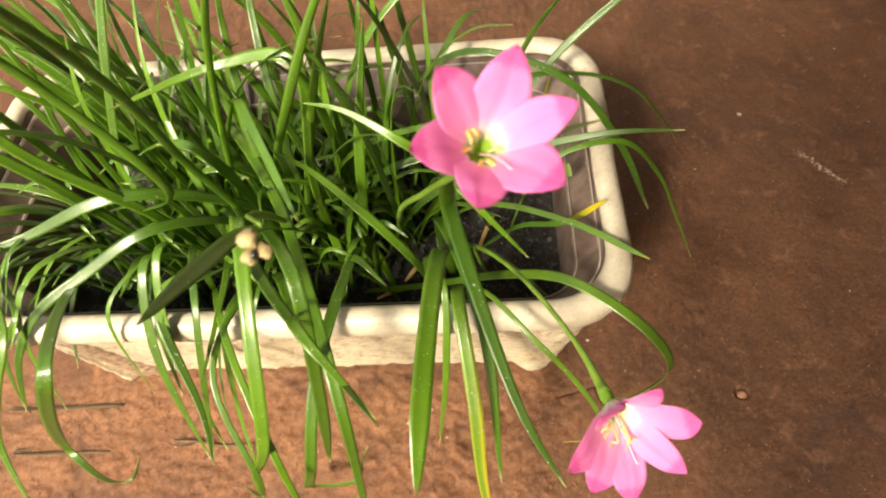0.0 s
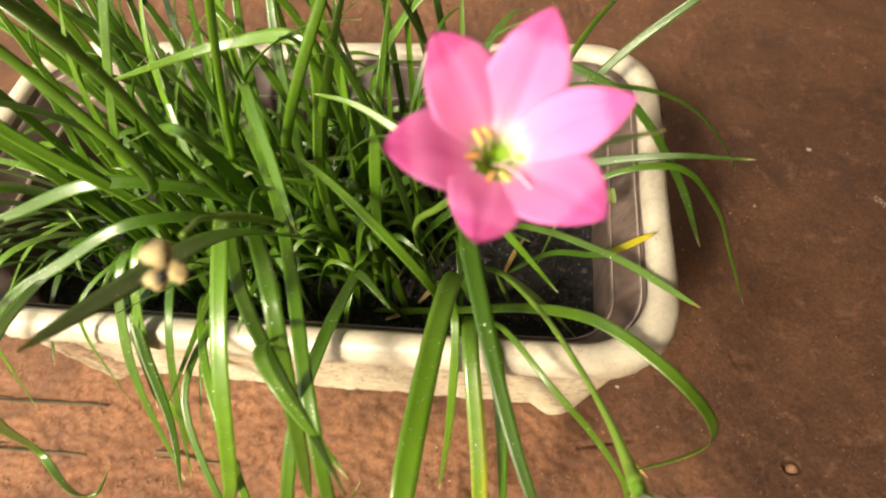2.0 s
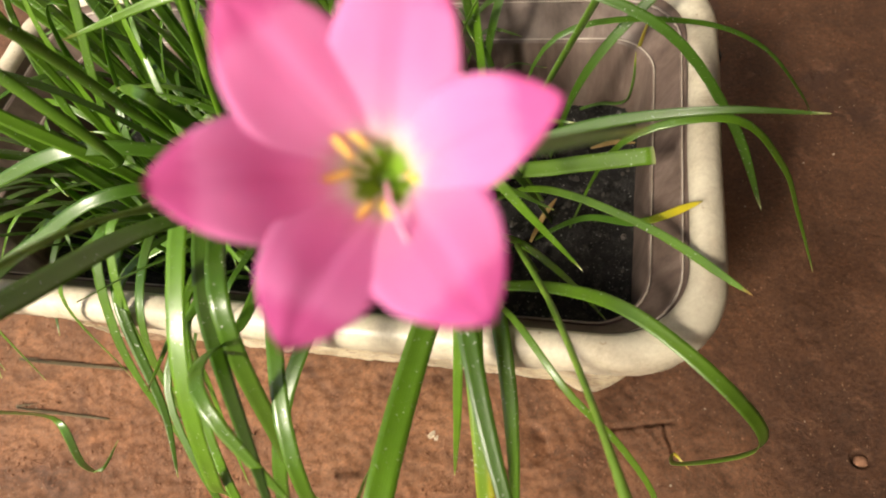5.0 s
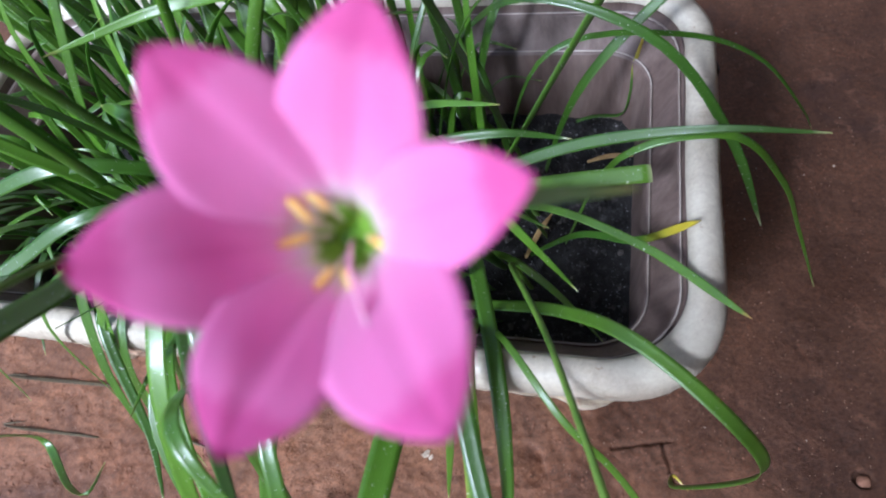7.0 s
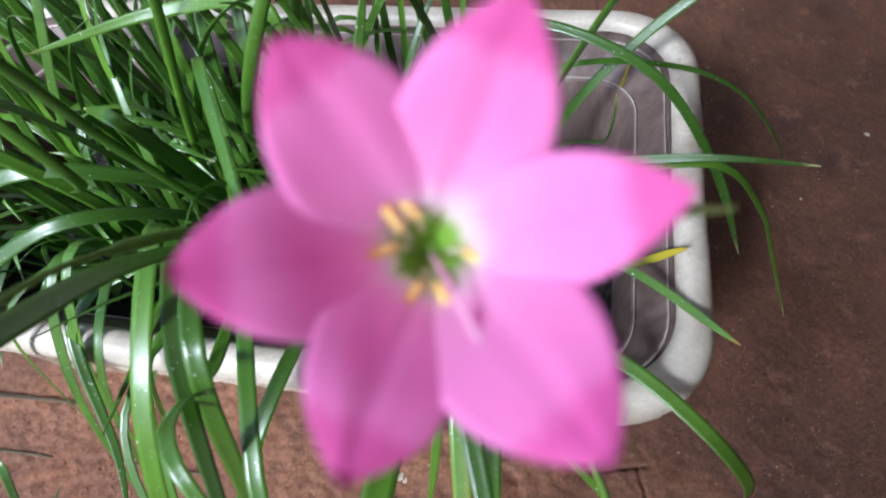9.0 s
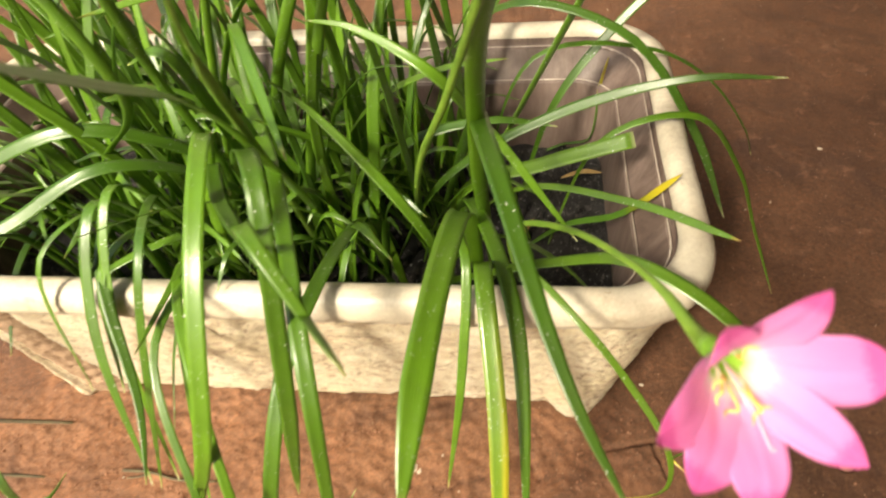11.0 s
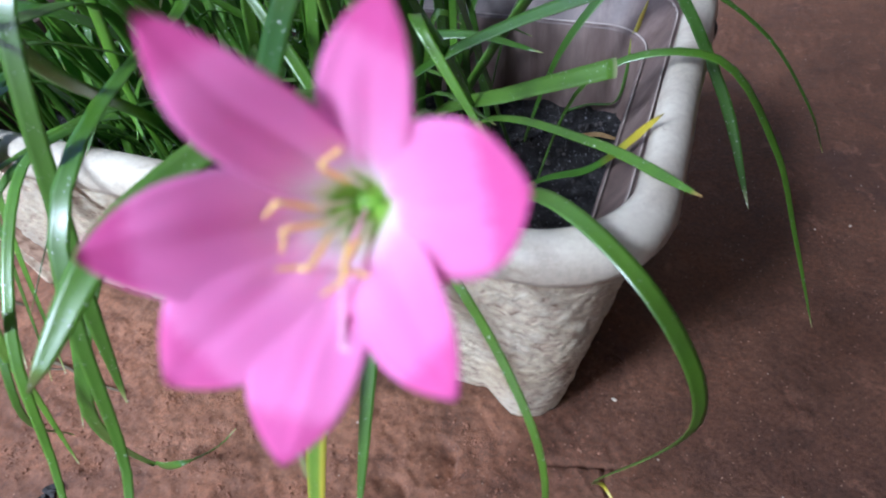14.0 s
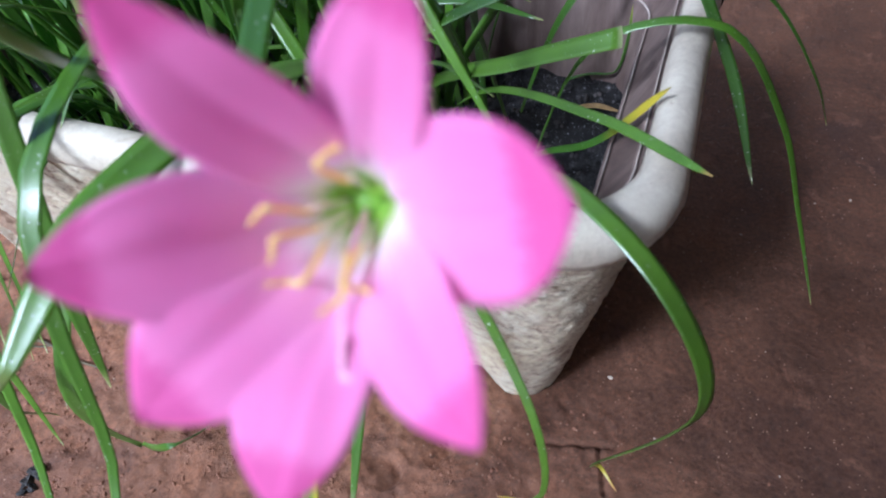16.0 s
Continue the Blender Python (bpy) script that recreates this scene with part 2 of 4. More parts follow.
def simple_material(name, dark, light, rough, scale=200.0, bump=0.3, depth=0.0006):
    m, n, l, b = material(name)
    o = stretched(n, l, (1, 1, 1))
    f = noise_tex(n, l, o, scale, 5, 0.65)
    l.new(ramp(n, l, f, [(0.3, dark), (0.7, light)]), b.inputs["Base Color"])
    b.inputs["Roughness"].default_value = rough
    bumped(n, l, b, f, bump, depth)
    return m


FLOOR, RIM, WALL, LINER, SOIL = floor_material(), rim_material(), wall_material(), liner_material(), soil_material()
LEAF = leaf_material("strap_leaf", (0.050, 0.122, 0.009), (0.120, 0.252, 0.016), (0.34, 0.34, 0.10))
LEAF_YELLOW = leaf_material("yellowing_leaf", (0.10, 0.22, 0.02), (0.13, 0.26, 0.02), (0.55, 0.38, 0.10), 0.62, margin=True)
LEAF_END = leaf_material("yellow_ended_leaf", (0.08, 0.19, 0.02), (0.10, 0.22, 0.02), (0.48, 0.36, 0.08), 0.30)
LEAF_DRY_TIP = leaf_material("leaf_with_dry_tip", (0.085, 0.180, 0.014), (0.115, 0.220, 0.016), (0.62, 0.36, 0.12), tip_at=0.972)
TEPAL = tepal_material()
LEAF_CUT = leaf_material("broken_leaf_end", (0.085, 0.180, 0.014), (0.115, 0.220, 0.016), (0.42, 0.44, 0.22), tip_at=0.985)
LEAF_CURL = leaf_material("leaf_with_curled_orange_end", (0.085, 0.180, 0.014), (0.115, 0.220, 0.016), (0.60, 0.30, 0.08), 0.13)
STALK = simple_material("green_stalk", (0.10, 0.20, 0.025), (0.19, 0.31, 0.04), 0.4, 90)
THROAT = simple_material("green_throat", (0.13, 0.30, 0.025), (0.27, 0.48, 0.05), 0.5)
ANTHER = simple_material("yellow_pollen", (0.92, 0.66, 0.12), (0.96, 0.80, 0.28), 0.8, 900, 0.6)
FILAMENT = simple_material("pale_filament", (0.80, 0.74, 0.52), (0.86, 0.82, 0.64), 0.5)
STIGMA = simple_material("pinkish_white_style", (0.90, 0.44, 0.62), (0.93, 0.60, 0.74), 0.5)
POD = simple_material("dried_seed_capsule", (0.26, 0.17, 0.06), (0.66, 0.55, 0.30), 0.8, 240, 0.8, 0.002)
SEED = simple_material("black_seed", (0.006, 0.006, 0.008), (0.02, 0.02, 0.022), 0.35)
GROOVE_BROWN = simple_material("crumbly_brown", (0.17, 0.10, 0.06), (0.42, 0.29, 0.19), 0.9, 170, 0.9, 0.002)
STRAW = simple_material("dry_straw", (0.34, 0.20, 0.07), (0.60, 0.42, 0.18), 0.8, 140)
TWIG = simple_material("dry_dark_litter", (0.05, 0.035, 0.02), (0.11, 0.085, 0.04), 0.8, 140)
PEBBLE = simple_material("reddish_pebble", (0.20, 0.09, 0.05), (0.34, 0.17, 0.10), 0.85, 150, 0.8, 0.002)
CHIP = simple_material("pale_lime_chip", (0.36, 0.28, 0.20), (0.62, 0.53, 0.42), 0.85, 200, 0.8, 0.002)
RIDGE = simple_material("soiled_ridge_plastic", (0.27, 0.21, 0.175), (0.52, 0.45, 0.385), 0.5, 40, 0.2)
SPECK = simple_material("grey_soil_speck", (0.12, 0.11, 0.11), (0.42, 0.40, 0.39), 0.6, 300)
EARTH = simple_material("crumbled_red_earth", (0.140, 0.062, 0.034), (0.275, 0.128, 0.072), 0.9, 260, 0.3)
DULL = simple_material("black_shrivelled_leaf", (0.012, 0.010, 0.009), (0.035, 0.030, 0.026), 0.9)
PLASTER = simple_material("shade_shell_plaster", (0.20, 0.175, 0.145), (0.30, 0.27, 0.23), 0.9, 6, 0.3, 0.01)


# ---- mesh helpers ----
def mesh_object(name, verts, faces, mat, parent=None, label="", uvs=None, smooth=True):
    me = bpy.data.meshes.new(name)
    me.from_pydata([tuple(v) for v in verts], [], faces)
    if uvs is not None:
        layer = me.uv_layers.new(name="UVMap")
        flat = np.array([uvs[i] for f in faces for i in f], dtype=np.float32).ravel()
        layer.data.foreach_set("uv", flat)
    me.polygons.foreach_set("use_smooth", [smooth] * len(me.polygons))
    me.materials.append(mat)
    ob = new(name, me)
    if parent is not None:
        ob.parent = parent
    if label:
        tagged(ob, label)
    return ob


def part(name, bm, mat, parent, label="", smooth=True):
    bmesh.ops.recalc_face_normals(bm, faces=bm.faces)
    me = bpy.data.meshes.new(name)
    bm.to_mesh(me)
    bm.free()
    me.polygons.foreach_set("use_smooth", [smooth] * len(me.polygons))
    me.materials.append(mat)
    ob = new(name, me)
    if parent is not None:
        ob.parent = parent
    if label:
        tagged(ob, label)
    return ob


def spline(points, n):
    """n + 1 points along a Catmull-Rom curve through the given ones."""
    p = [Vector(q) for q in points]
    p = [p[0] * 2 - p[1]] + p + [p[-1] * 2 - p[-2]]
    lengths = [max((p[i + 1] - p[i]).length, 1e-5) ** 0.5 for i in range(len(p) - 1)]
    knots = [0.0]
    for d in lengths:
        knots.append(knots[-1] + d)
    first, last = knots[1], knots[-2]
    out = []
    for k in range(n + 1):
        t = first + (last - first) * k / n
        i = 1
        while i < len(p) - 3 and t > knots[i + 1]:
            i += 1
        t0, t1, t2, t3 = knots[i - 1:i + 3]
        p0, p1, p2, p3 = p[i - 1:i + 3]
        a1 = p0 * ((t1 - t) / (t1 - t0)) + p1 * ((t - t0) / (t1 - t0))
        a2 = p1 * ((t2 - t) / (t2 - t1)) + p2 * ((t - t1) / (t2 - t1))
        a3 = p2 * ((t3 - t) / (t3 - t2)) + p3 * ((t - t2) / (t3 - t2))
        b1 = a1 * ((t2 - t) / (t2 - t0)) + a2 * ((t - t0) / (t2 - t0))
        b2 = a2 * ((t3 - t) / (t3 - t1)) + a3 * ((t - t1) / (t3 - t1))
        out.append(b1 * ((t2 - t) / (t2 - t1)) + b2 * ((t - t1) / (t2 - t1)))
    return out


def tube(bm, points, radii, sides=8):
    """A closed tube along points, one radius a point."""
    rings, side = [], None
    for i, p in enumerate(points):
        along = (points[min(i + 1, len(points) - 1)] - points[max(i - 1, 0)]).normalized()
        if side is None:
            side = along.orthogonal().normalized()
        side = (side - along * side.dot(along)).normalized()
        across = along.cross(side)
        rings.append([bm.verts.new(p + radii[i] * (math.cos(a) * side + math.sin(a) * across))
                      for a in (2 * math.pi * k / sides for k in range(sides))])
    for a, b in zip(rings, rings[1:]):
        for k in range(sides):
            bm.faces.new((a[k], a[(k + 1) % sides], b[(k + 1) % sides], b[k]))
    bm.faces.new(rings[0][::-1])
    bm.faces.new(rings[-1])


def blob(bm, centre, size, turn=0.0, rough=0.25, seed=0.0, detail=2):
    """An uneven lump."""
    made = bmesh.ops.create_icosphere(bm, subdivisions=detail, radius=1.0)
    for v in made["verts"]:
        r = 1.0 + rough * noise.noise(v.co * 1.7 + Vector((seed, seed * 0.7, -seed)))
        q = Matrix.Rotation(turn, 3, "Z") @ Vector((v.co.x * size[0] * r, v.co.y * size[1] * r, v.co.z * size[2] * r))
        v.co = q + Vector(centre)


# ---- ground, and unseen walls and a roof added round it to shape the light ----
# hollows with a steep far edge, and plain shallow ones
SCARPS = [(-0.1015, 0.0180, 0.0150, 0.0165, 0.0120), (-0.1200, -0.0075, 0.0130, 0.0110, 0.0085), (-0.142, -0.038, 0.011, 0.012, 0.004), (0.091, 0.118, 0.010, 0.006, 0.003)]
PITS = [        (0.1165, 0.0366, 0.0065, 0.0060, 0.005), (-0.30, -0.05, 0.012, 0.007, 0.002), (-0.345, -0.02, 0.010, 0.006, 0.002)]


def ground_height(x, y):
    h = 0.0022 * noise.noise(Vector((x * 9, y * 9, 0.3))) + 0.0011 * noise.noise(Vector((x * 34, y * 34, 5.1)))
    h += 0.0006 * noise.noise(Vector((x * 110, y * 110, 2.7)))
    for px, py, rx, ry, depth in PITS:
        d = ((x - px) / rx) ** 2 + ((y - py) / ry) ** 2
        if d < 1.6:
            h -= depth * max(0.0, 1 - d) ** 0.5 if d < 1 else -0.0006 * (1.6 - d)
    for px, py, rx, ry, depth in SCARPS:
        u, v = (x - px) / rx, (y - py) / ry
        d = math.hypot(u, v) + 0.10 * noise.noise(Vector((x * 120, y * 120, 9.0)))
        if d < 1.0:
            h -= depth * max(0.0, 0.25 + 0.55 * (u * 0.65 + v * 0.75)) * min(1.0, (1.0 - d) / 0.16)
        elif d < 1.5 and u + v < 0:
            h += 0.0012 * (1.5 - d) / 0.5
    rough = 1.0 / (1.0 + math.exp((x + 0.02) * 30)) * 0.8 + 0.2
    h += rough * (0.0016 * noise.noise(Vector((x * 150, y * 150, 1.7))) - 0.0030 * max(0.0, noise.noise(Vector((x * 60, y * 60, 6.2))) - 0.30))
    # the edge of a worn patch in the floor finish: along its back, then down its right side
    if -0.043 < x < -0.001:
        h -= 0.0040 * math.exp(-((y - 0.0452 - 0.25 * (x + 0.0086) - 0.001 * noise.noise(Vector((x * 150, 0, 0)))) / 0.0011) ** 2)
    if 0.018 < y < 0.045:
        h -= 0.0040 * math.exp(-((x + 0.0086 - 0.3 * (0.0449 - y) - 0.001 * noise.noise(Vector((y * 150, 3, 0)))) / 0.0011) ** 2)
    return h


def spaced(low, high, step, reach):
    inner = list(np.arange(low, high + step / 2, step))
    d, out, x = step, [], high
    while x < reach:
        d *= 1.35
        x += d
        out.append(x)
    back, x, d = [], low, step
    while x > -reach:
        d *= 1.35
        x -= d
        back.append(x)
    return back[::-1] + inner + out


def build_ground():
    xs, ys = spaced(-0.72, 0.40, 0.0045, 60), spaced(-0.32, 0.62, 0.0045, 60)
    xs = [x for x in xs if not -0.50 < x < 0.135] + list(np.arange(-0.50, -0.155, 0.0022)) + list(np.arange(-0.155, 0.135, 0.0014))
    ys = [y for y in ys if not -0.160 < y < 0.070] + list(np.arange(-0.160, -0.055, 0.0022)) + list(np.arange(-0.055, 0.070, 0.0014))
    xs, ys = sorted(float(x) for x in xs), sorted(float(y) for y in ys)
    verts = [(x, y, ground_height(x, y) if abs(x) < 1.2 and abs(y) < 1.2 else 0.0) for y in ys for x in xs]
    w = len(xs)
    faces = [(j * w + i, j * w + i + 1, (j + 1) * w + i + 1, (j + 1) * w + i) for j in range(len(ys) - 1) for i in range(w - 1)]
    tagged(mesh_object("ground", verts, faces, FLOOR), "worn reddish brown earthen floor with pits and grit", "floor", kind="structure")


def box(name, low, high, mat, label, category):
    bm = bmesh.new()
    bmesh.ops.create_cube(bm, size=1.0)
    for v in bm.verts:
        v.co = Vector([(a + b) / 2 + c * (b - a) for a, b, c in zip(low, high, v.co)])
    bmesh.ops.bevel(bm, geom=bm.edges[:], offset=0.01, segments=1)
    return tagged(part(name, bm, mat, None, smooth=False), label, category, kind="structure")


build_ground()
# unseen walls and roof slab, added and turned to dim the right side
SHADE_SHELL = Matrix.Translation((-1.17, -2.42, 0)) @ Matrix.Rotation(radians(-12), 4, "Z") @ Matrix.Translation((1.17, 2.42, 0))
for shell in (box("shade_wall_north", (-4.0, 1.60, -0.05), (1.35, 1.80, 2.5), PLASTER, "plain dull plastered wall, unseen, added to block light", "wall"),
              box("shade_wall_east", (1.35, -4.4, -0.05), (1.55, 1.80, 2.5), PLASTER, "plain dull plastered side wall, unseen, added to block light", "wall"),
              box("ceiling", (-1.12, -4.4, 2.5), (1.55, 1.80, 2.62), PLASTER, "plain dull roof slab, unseen, added to shade the floor", "ceiling")):
    shell.matrix_world = SHADE_SHELL

# ---- the planter ----
LENGTH, WIDTH = 0.524, 0.281
RIGHT, FRONT = 0.001, 0.019
CORNER = 0.052


def rounded_loop(inset, z, radius, fine=1):
    """Points round the planter, counter-clockwise, that far inside its lip: x from RIGHT - LENGTH to RIGHT, y from FRONT to FRONT + WIDTH."""
    long_side, short_side, arc = 46 * fine, 26 * fine, 9 * fine
    x0, x1, y0, y1 = RIGHT - LENGTH + inset, RIGHT - inset, FRONT + inset, FRONT + WIDTH - inset
    r = max(radius, 0.004)
    pts = []
    corners = [((x1 - r, y0 + r), -90), ((x1 - r, y1 - r), 0), ((x0 + r, y1 - r), 90), ((x0 + r, y0 + r), 180)]
    for k, ((cx, cy), start) in enumerate(corners):
        for i in range(arc + 1):
            a = radians(start + 90 * i / arc)
            pts.append((cx + r * math.cos(a), cy + r * math.sin(a)))
        (nx, ny), nstart = corners[(k + 1) % 4]
        ax, ay = pts[-1]
        bx, by = nx + r * math.cos(radians(nstart)), ny + r * math.sin(radians(nstart))
        n = long_side if k % 2 else short_side
        pts += [(ax + (bx - ax) * i / n, ay + (by - ay) * i / n) for i in range(1, n)]
    return [Vector((x, y, z)) for x, y in pts]


def lofted(name, loops, mat, parent, label=""):
    n = len(loops[0])
    verts = [v for loop in loops for v in loop]
    faces = [(a * n + i, a * n + (i + 1) % n, (a + 1) * n + (i + 1) % n, (a + 1) * n + i) for a in range(len(loops) - 1) for i in range(n)]
    return mesh_object(name, verts, faces, mat, parent, label)


LEFT_FOOT = -0.464          # the far front foot stands well inside the overhanging rim


def end_drawn_in(p, s, depth=0.0):
    """Cuts the far front corner of the trough back under the rim; s: height from floor (0) to rim (1)."""
    edge = RIGHT - LENGTH + 0.042 - 0.033 * s
    target = LEFT_FOOT + depth + 0.010 * min(s, 0.86)
    flare = max(0.0, (s - 0.86) / 0.14)
    kept = min(1.0, max(0.0, (p.y - 0.055) / 0.045))
    kept = kept * kept * (3 - 2 * kept)
    target += (edge + depth - target) * max(flare, kept)
    if p.x < -0.36:
        p.x = -0.36 + (p.x + 0.36) * (target + 0.36) / (edge + depth + 0.36)
    return p


def foot_lift(x, y):
    """How far the wall's lower edge stands off the floor: only the corners have feet."""
    from_end = min(x - LEFT_FOOT if y < 0.1 else x - RIGHT + LENGTH - 0.042, RIGHT - 0.042 - x)
    from_side = min(y - FRONT - 0.045, FRONT + WIDTH - 0.045 - y)
    along = max(from_end, from_side)
    return 0.021 * min(1.0, max(0.0, (along - 0.026) / 0.016))


def seam(q):
    """The mould seam that runs up the wall just before each front corner."""
    at = RIGHT - 0.073 + 0.10 * q.z + 0.002 * noise.noise(q * 45)
    return 0.0016 * math.exp(-((q.x - at) / 0.0022) ** 2) - 0.0010 * math.exp(-((q.x - at + 0.006) / 0.003) ** 2)


def build_planter():
    planter = tagged(new("planter"), "cream plastic planter trough with rough flaking wall on earthen floor", "planter")
    loops = []
    for k in range(71):
        s = k / 70
        z = 0.168 * s
        inset = 0.042 - 0.033 * s
        loop = []
        for p in rounded_loop(inset, z, CORNER - 0.012 - 0.016 * (1 - s), 4):
            p = end_drawn_in(p, s)
            lift = foot_lift(p.x, p.y)
            ragged = 0.0028 * noise.noise(Vector((p.x * 120, p.y * 120, 1.0))) + 0.003 * noise.noise(Vector((p.x * 36, p.y * 36, 4.0)))
            low = lift + (max(0.0, ragged + 0.001) if lift > 0.01 else 0.0)
            q = Vector((p.x, p.y, low + (0.168 - low) * s))
            out = (q - Vector((RIGHT - LENGTH / 2, FRONT + WIDTH / 2, q.z))).normalized()
            wide = Vector((q.x * 0.85, q.y * 0.85, q.z * 1.15))
            crust = abs(noise.noise(wide * 130 + 1.3 * noise.noise_vector(wide * 75)))
            groove = max(0.0, 1 - abs((q.x + 0.424 - 0.002 * noise.noise(q * 50)) / 0.019) ** 6) if q.y < FRONT + 0.07 else 0.0
            q.y += 0.0055 * groove
            q += out * (0.0012 * noise.noise(q * 60) + 0.0007 * noise.noise(wide * 240) - 0.0030 * max(0.0, 0.30 - crust) + seam(q))
            loop.append(q)
        loops.append(loop)
    # a rough strip, browner than the wall, laid in the corner groove
    verts, faces = [], []
    for k in range(56):
        z = 0.004 + 0.150 * k / 55
        for i in range(15):
            u = 2 * i / 14 - 1
            ragged = 1.0 + 0.14 * noise.noise(Vector((u * 2, z * 90, 5.0)))
            q = Vector((-0.424 + (0.0185 - 0.03 * z) * u * ragged, FRONT + 0.042 - 0.196 * z + 0.0062, z))
            q.y -= (0.0034 + 0.0022 * noise.noise(q * 190) + 0.0014 * noise.noise(q * 420)) * (1 - u ** 4)
            verts.append(q)
    faces = [(k * 15 + i, k * 15 + i + 1, k * 15 + i + 16, k * 15 + i + 15) for k in range(55) for i in range(14)]
    mesh_object("groove_strip", verts, faces, GROOVE_BROWN, planter, "crumbly brown strip in corner groove")
    inner = [Vector((p.x, p.y, loops[0][i].z + 0.002)) for i, p in enumerate(end_drawn_in(q, 0, 0.007) for q in rounded_loop(0.049, 0, CORNER - 0.030, 4))]
    inner_top = [Vector((p.x, p.y, 0.06)) for p in (end_drawn_in(q, 0.36, 0.014) for q in rounded_loop(0.047, 0, CORNER - 0.028, 4))]
    lofted("body", [inner_top, inner] + loops, WALL, planter, "rough cream outer wall with flaking limewash and corner feet")
    profile = [(0.011, 0.1685), (0.003, 0.1670), (0.0006, 0.1685), (0.0, 0.1715), (0.0004, 0.1765), (0.0022, 0.1808), (0.0058, 0.1840),
               (0.0105, 0.1850), (0.0145, 0.1840), (0.0172, 0.1812), (0.0184, 0.1775)]
    rim_loops = []
    for inset, z in profile:
        loop = rounded_loop(inset, z, CORNER - inset * 0.6, 4)
        scuff = 0.0011 if 0.1660 < z < 0.1700 else (0.0004 if z < 0.1770 else 0.0)
        loop = [p + Vector((0, 0, -scuff * max(0.0, noise.noise(p * 210) - 0.05))) + (p - Vector((RIGHT - LENGTH / 2, FRONT + WIDTH / 2, p.z))).normalized() * scuff * noise.noise(p * 260) for p in loop]
        rim_loops.append([p + Vector((0.0009 * noise.noise(p * 14), 0.0009 * noise.noise(p * 14 + Vector((3, 3, 3))),
                                      0.0010 * noise.noise(p * 11 + Vector((7, 1, 2))))) for p in loop])
    lofted("rim", rim_loops, RIM, planter, "smooth rolled cream plastic rim with scuffs and specks")
    inside = [(0.0184, 0.1775), (0.0190, 0.1715), (0.0202, 0.1705), (0.0212, 0.1718), (0.0224, 0.1698), (0.0330, 0.1515), (0.0343, 0.1500),
              (0.0354, 0.1514), (0.0366, 0.1490), (0.0385, 0.1200), (0.0392, 0.1130), (0.0410, 0.0900), (0.0450, 0.0500)]
    lofted("liner", [[end_drawn_in(q, z / 0.168, 0.012) if z < 0.15 else q for q in rounded_loop(i, z, CORNER - i * 0.6, 2)] for i, z in inside], LINER, planter, "soiled mauve-grey inner wall with two moulded ridges")
    for inset, z in ((0.0208, 0.1716), (0.0349, 0.1512)):
        ridge = [(inset - 0.0005, z + 0.0002), (inset - 0.0003, z + 0.0009), (inset + 0.0002, z + 0.0008), (inset + 0.0006, z - 0.0004)]
        lofted("ridge", [rounded_loop(i, h, CORNER - i * 0.6) for i, h in ridge], RIDGE, planter, "thin pale moulded ridge")
    return planter


build_planter()

SOIL_Z = 0.092


def soil_height(x, y):
    return SOIL_Z + 0.007 * noise.noise(Vector((x * 16, y * 16, 0))) + 0.0035 * noise.noise(Vector((x * 55, y * 55, 3))) + 0.0016 * noise.noise(Vector((x * 160, y * 160, 8)))


def build_soil():
    n, m = 150, 82
    x0, x1, y0, y1 = RIGHT - LENGTH + 0.036, RIGHT - 0.036, FRONT + 0.036, FRONT + WIDTH - 0.036
    verts, faces = [], []
    for j in range(m + 1):
        for i in range(n + 1):
            x, y = x0 + (x1 - x0) * i / n, y0 + (y1 - y0) * j / m
            verts.append(end_drawn_in(Vector((x, y, soil_height(x, y))), 0.55, 0.020))
    w = n + 1
    faces = [(j * w + i, j * w + i + 1, (j + 1) * w + i + 1, (j + 1) * w + i) for j in range(m) for i in range(n)]
    tagged(mesh_object("potting_soil", verts, faces, SOIL), "dark crumbly potting soil filling the planter", "soil", kind="stuff")


build_soil()


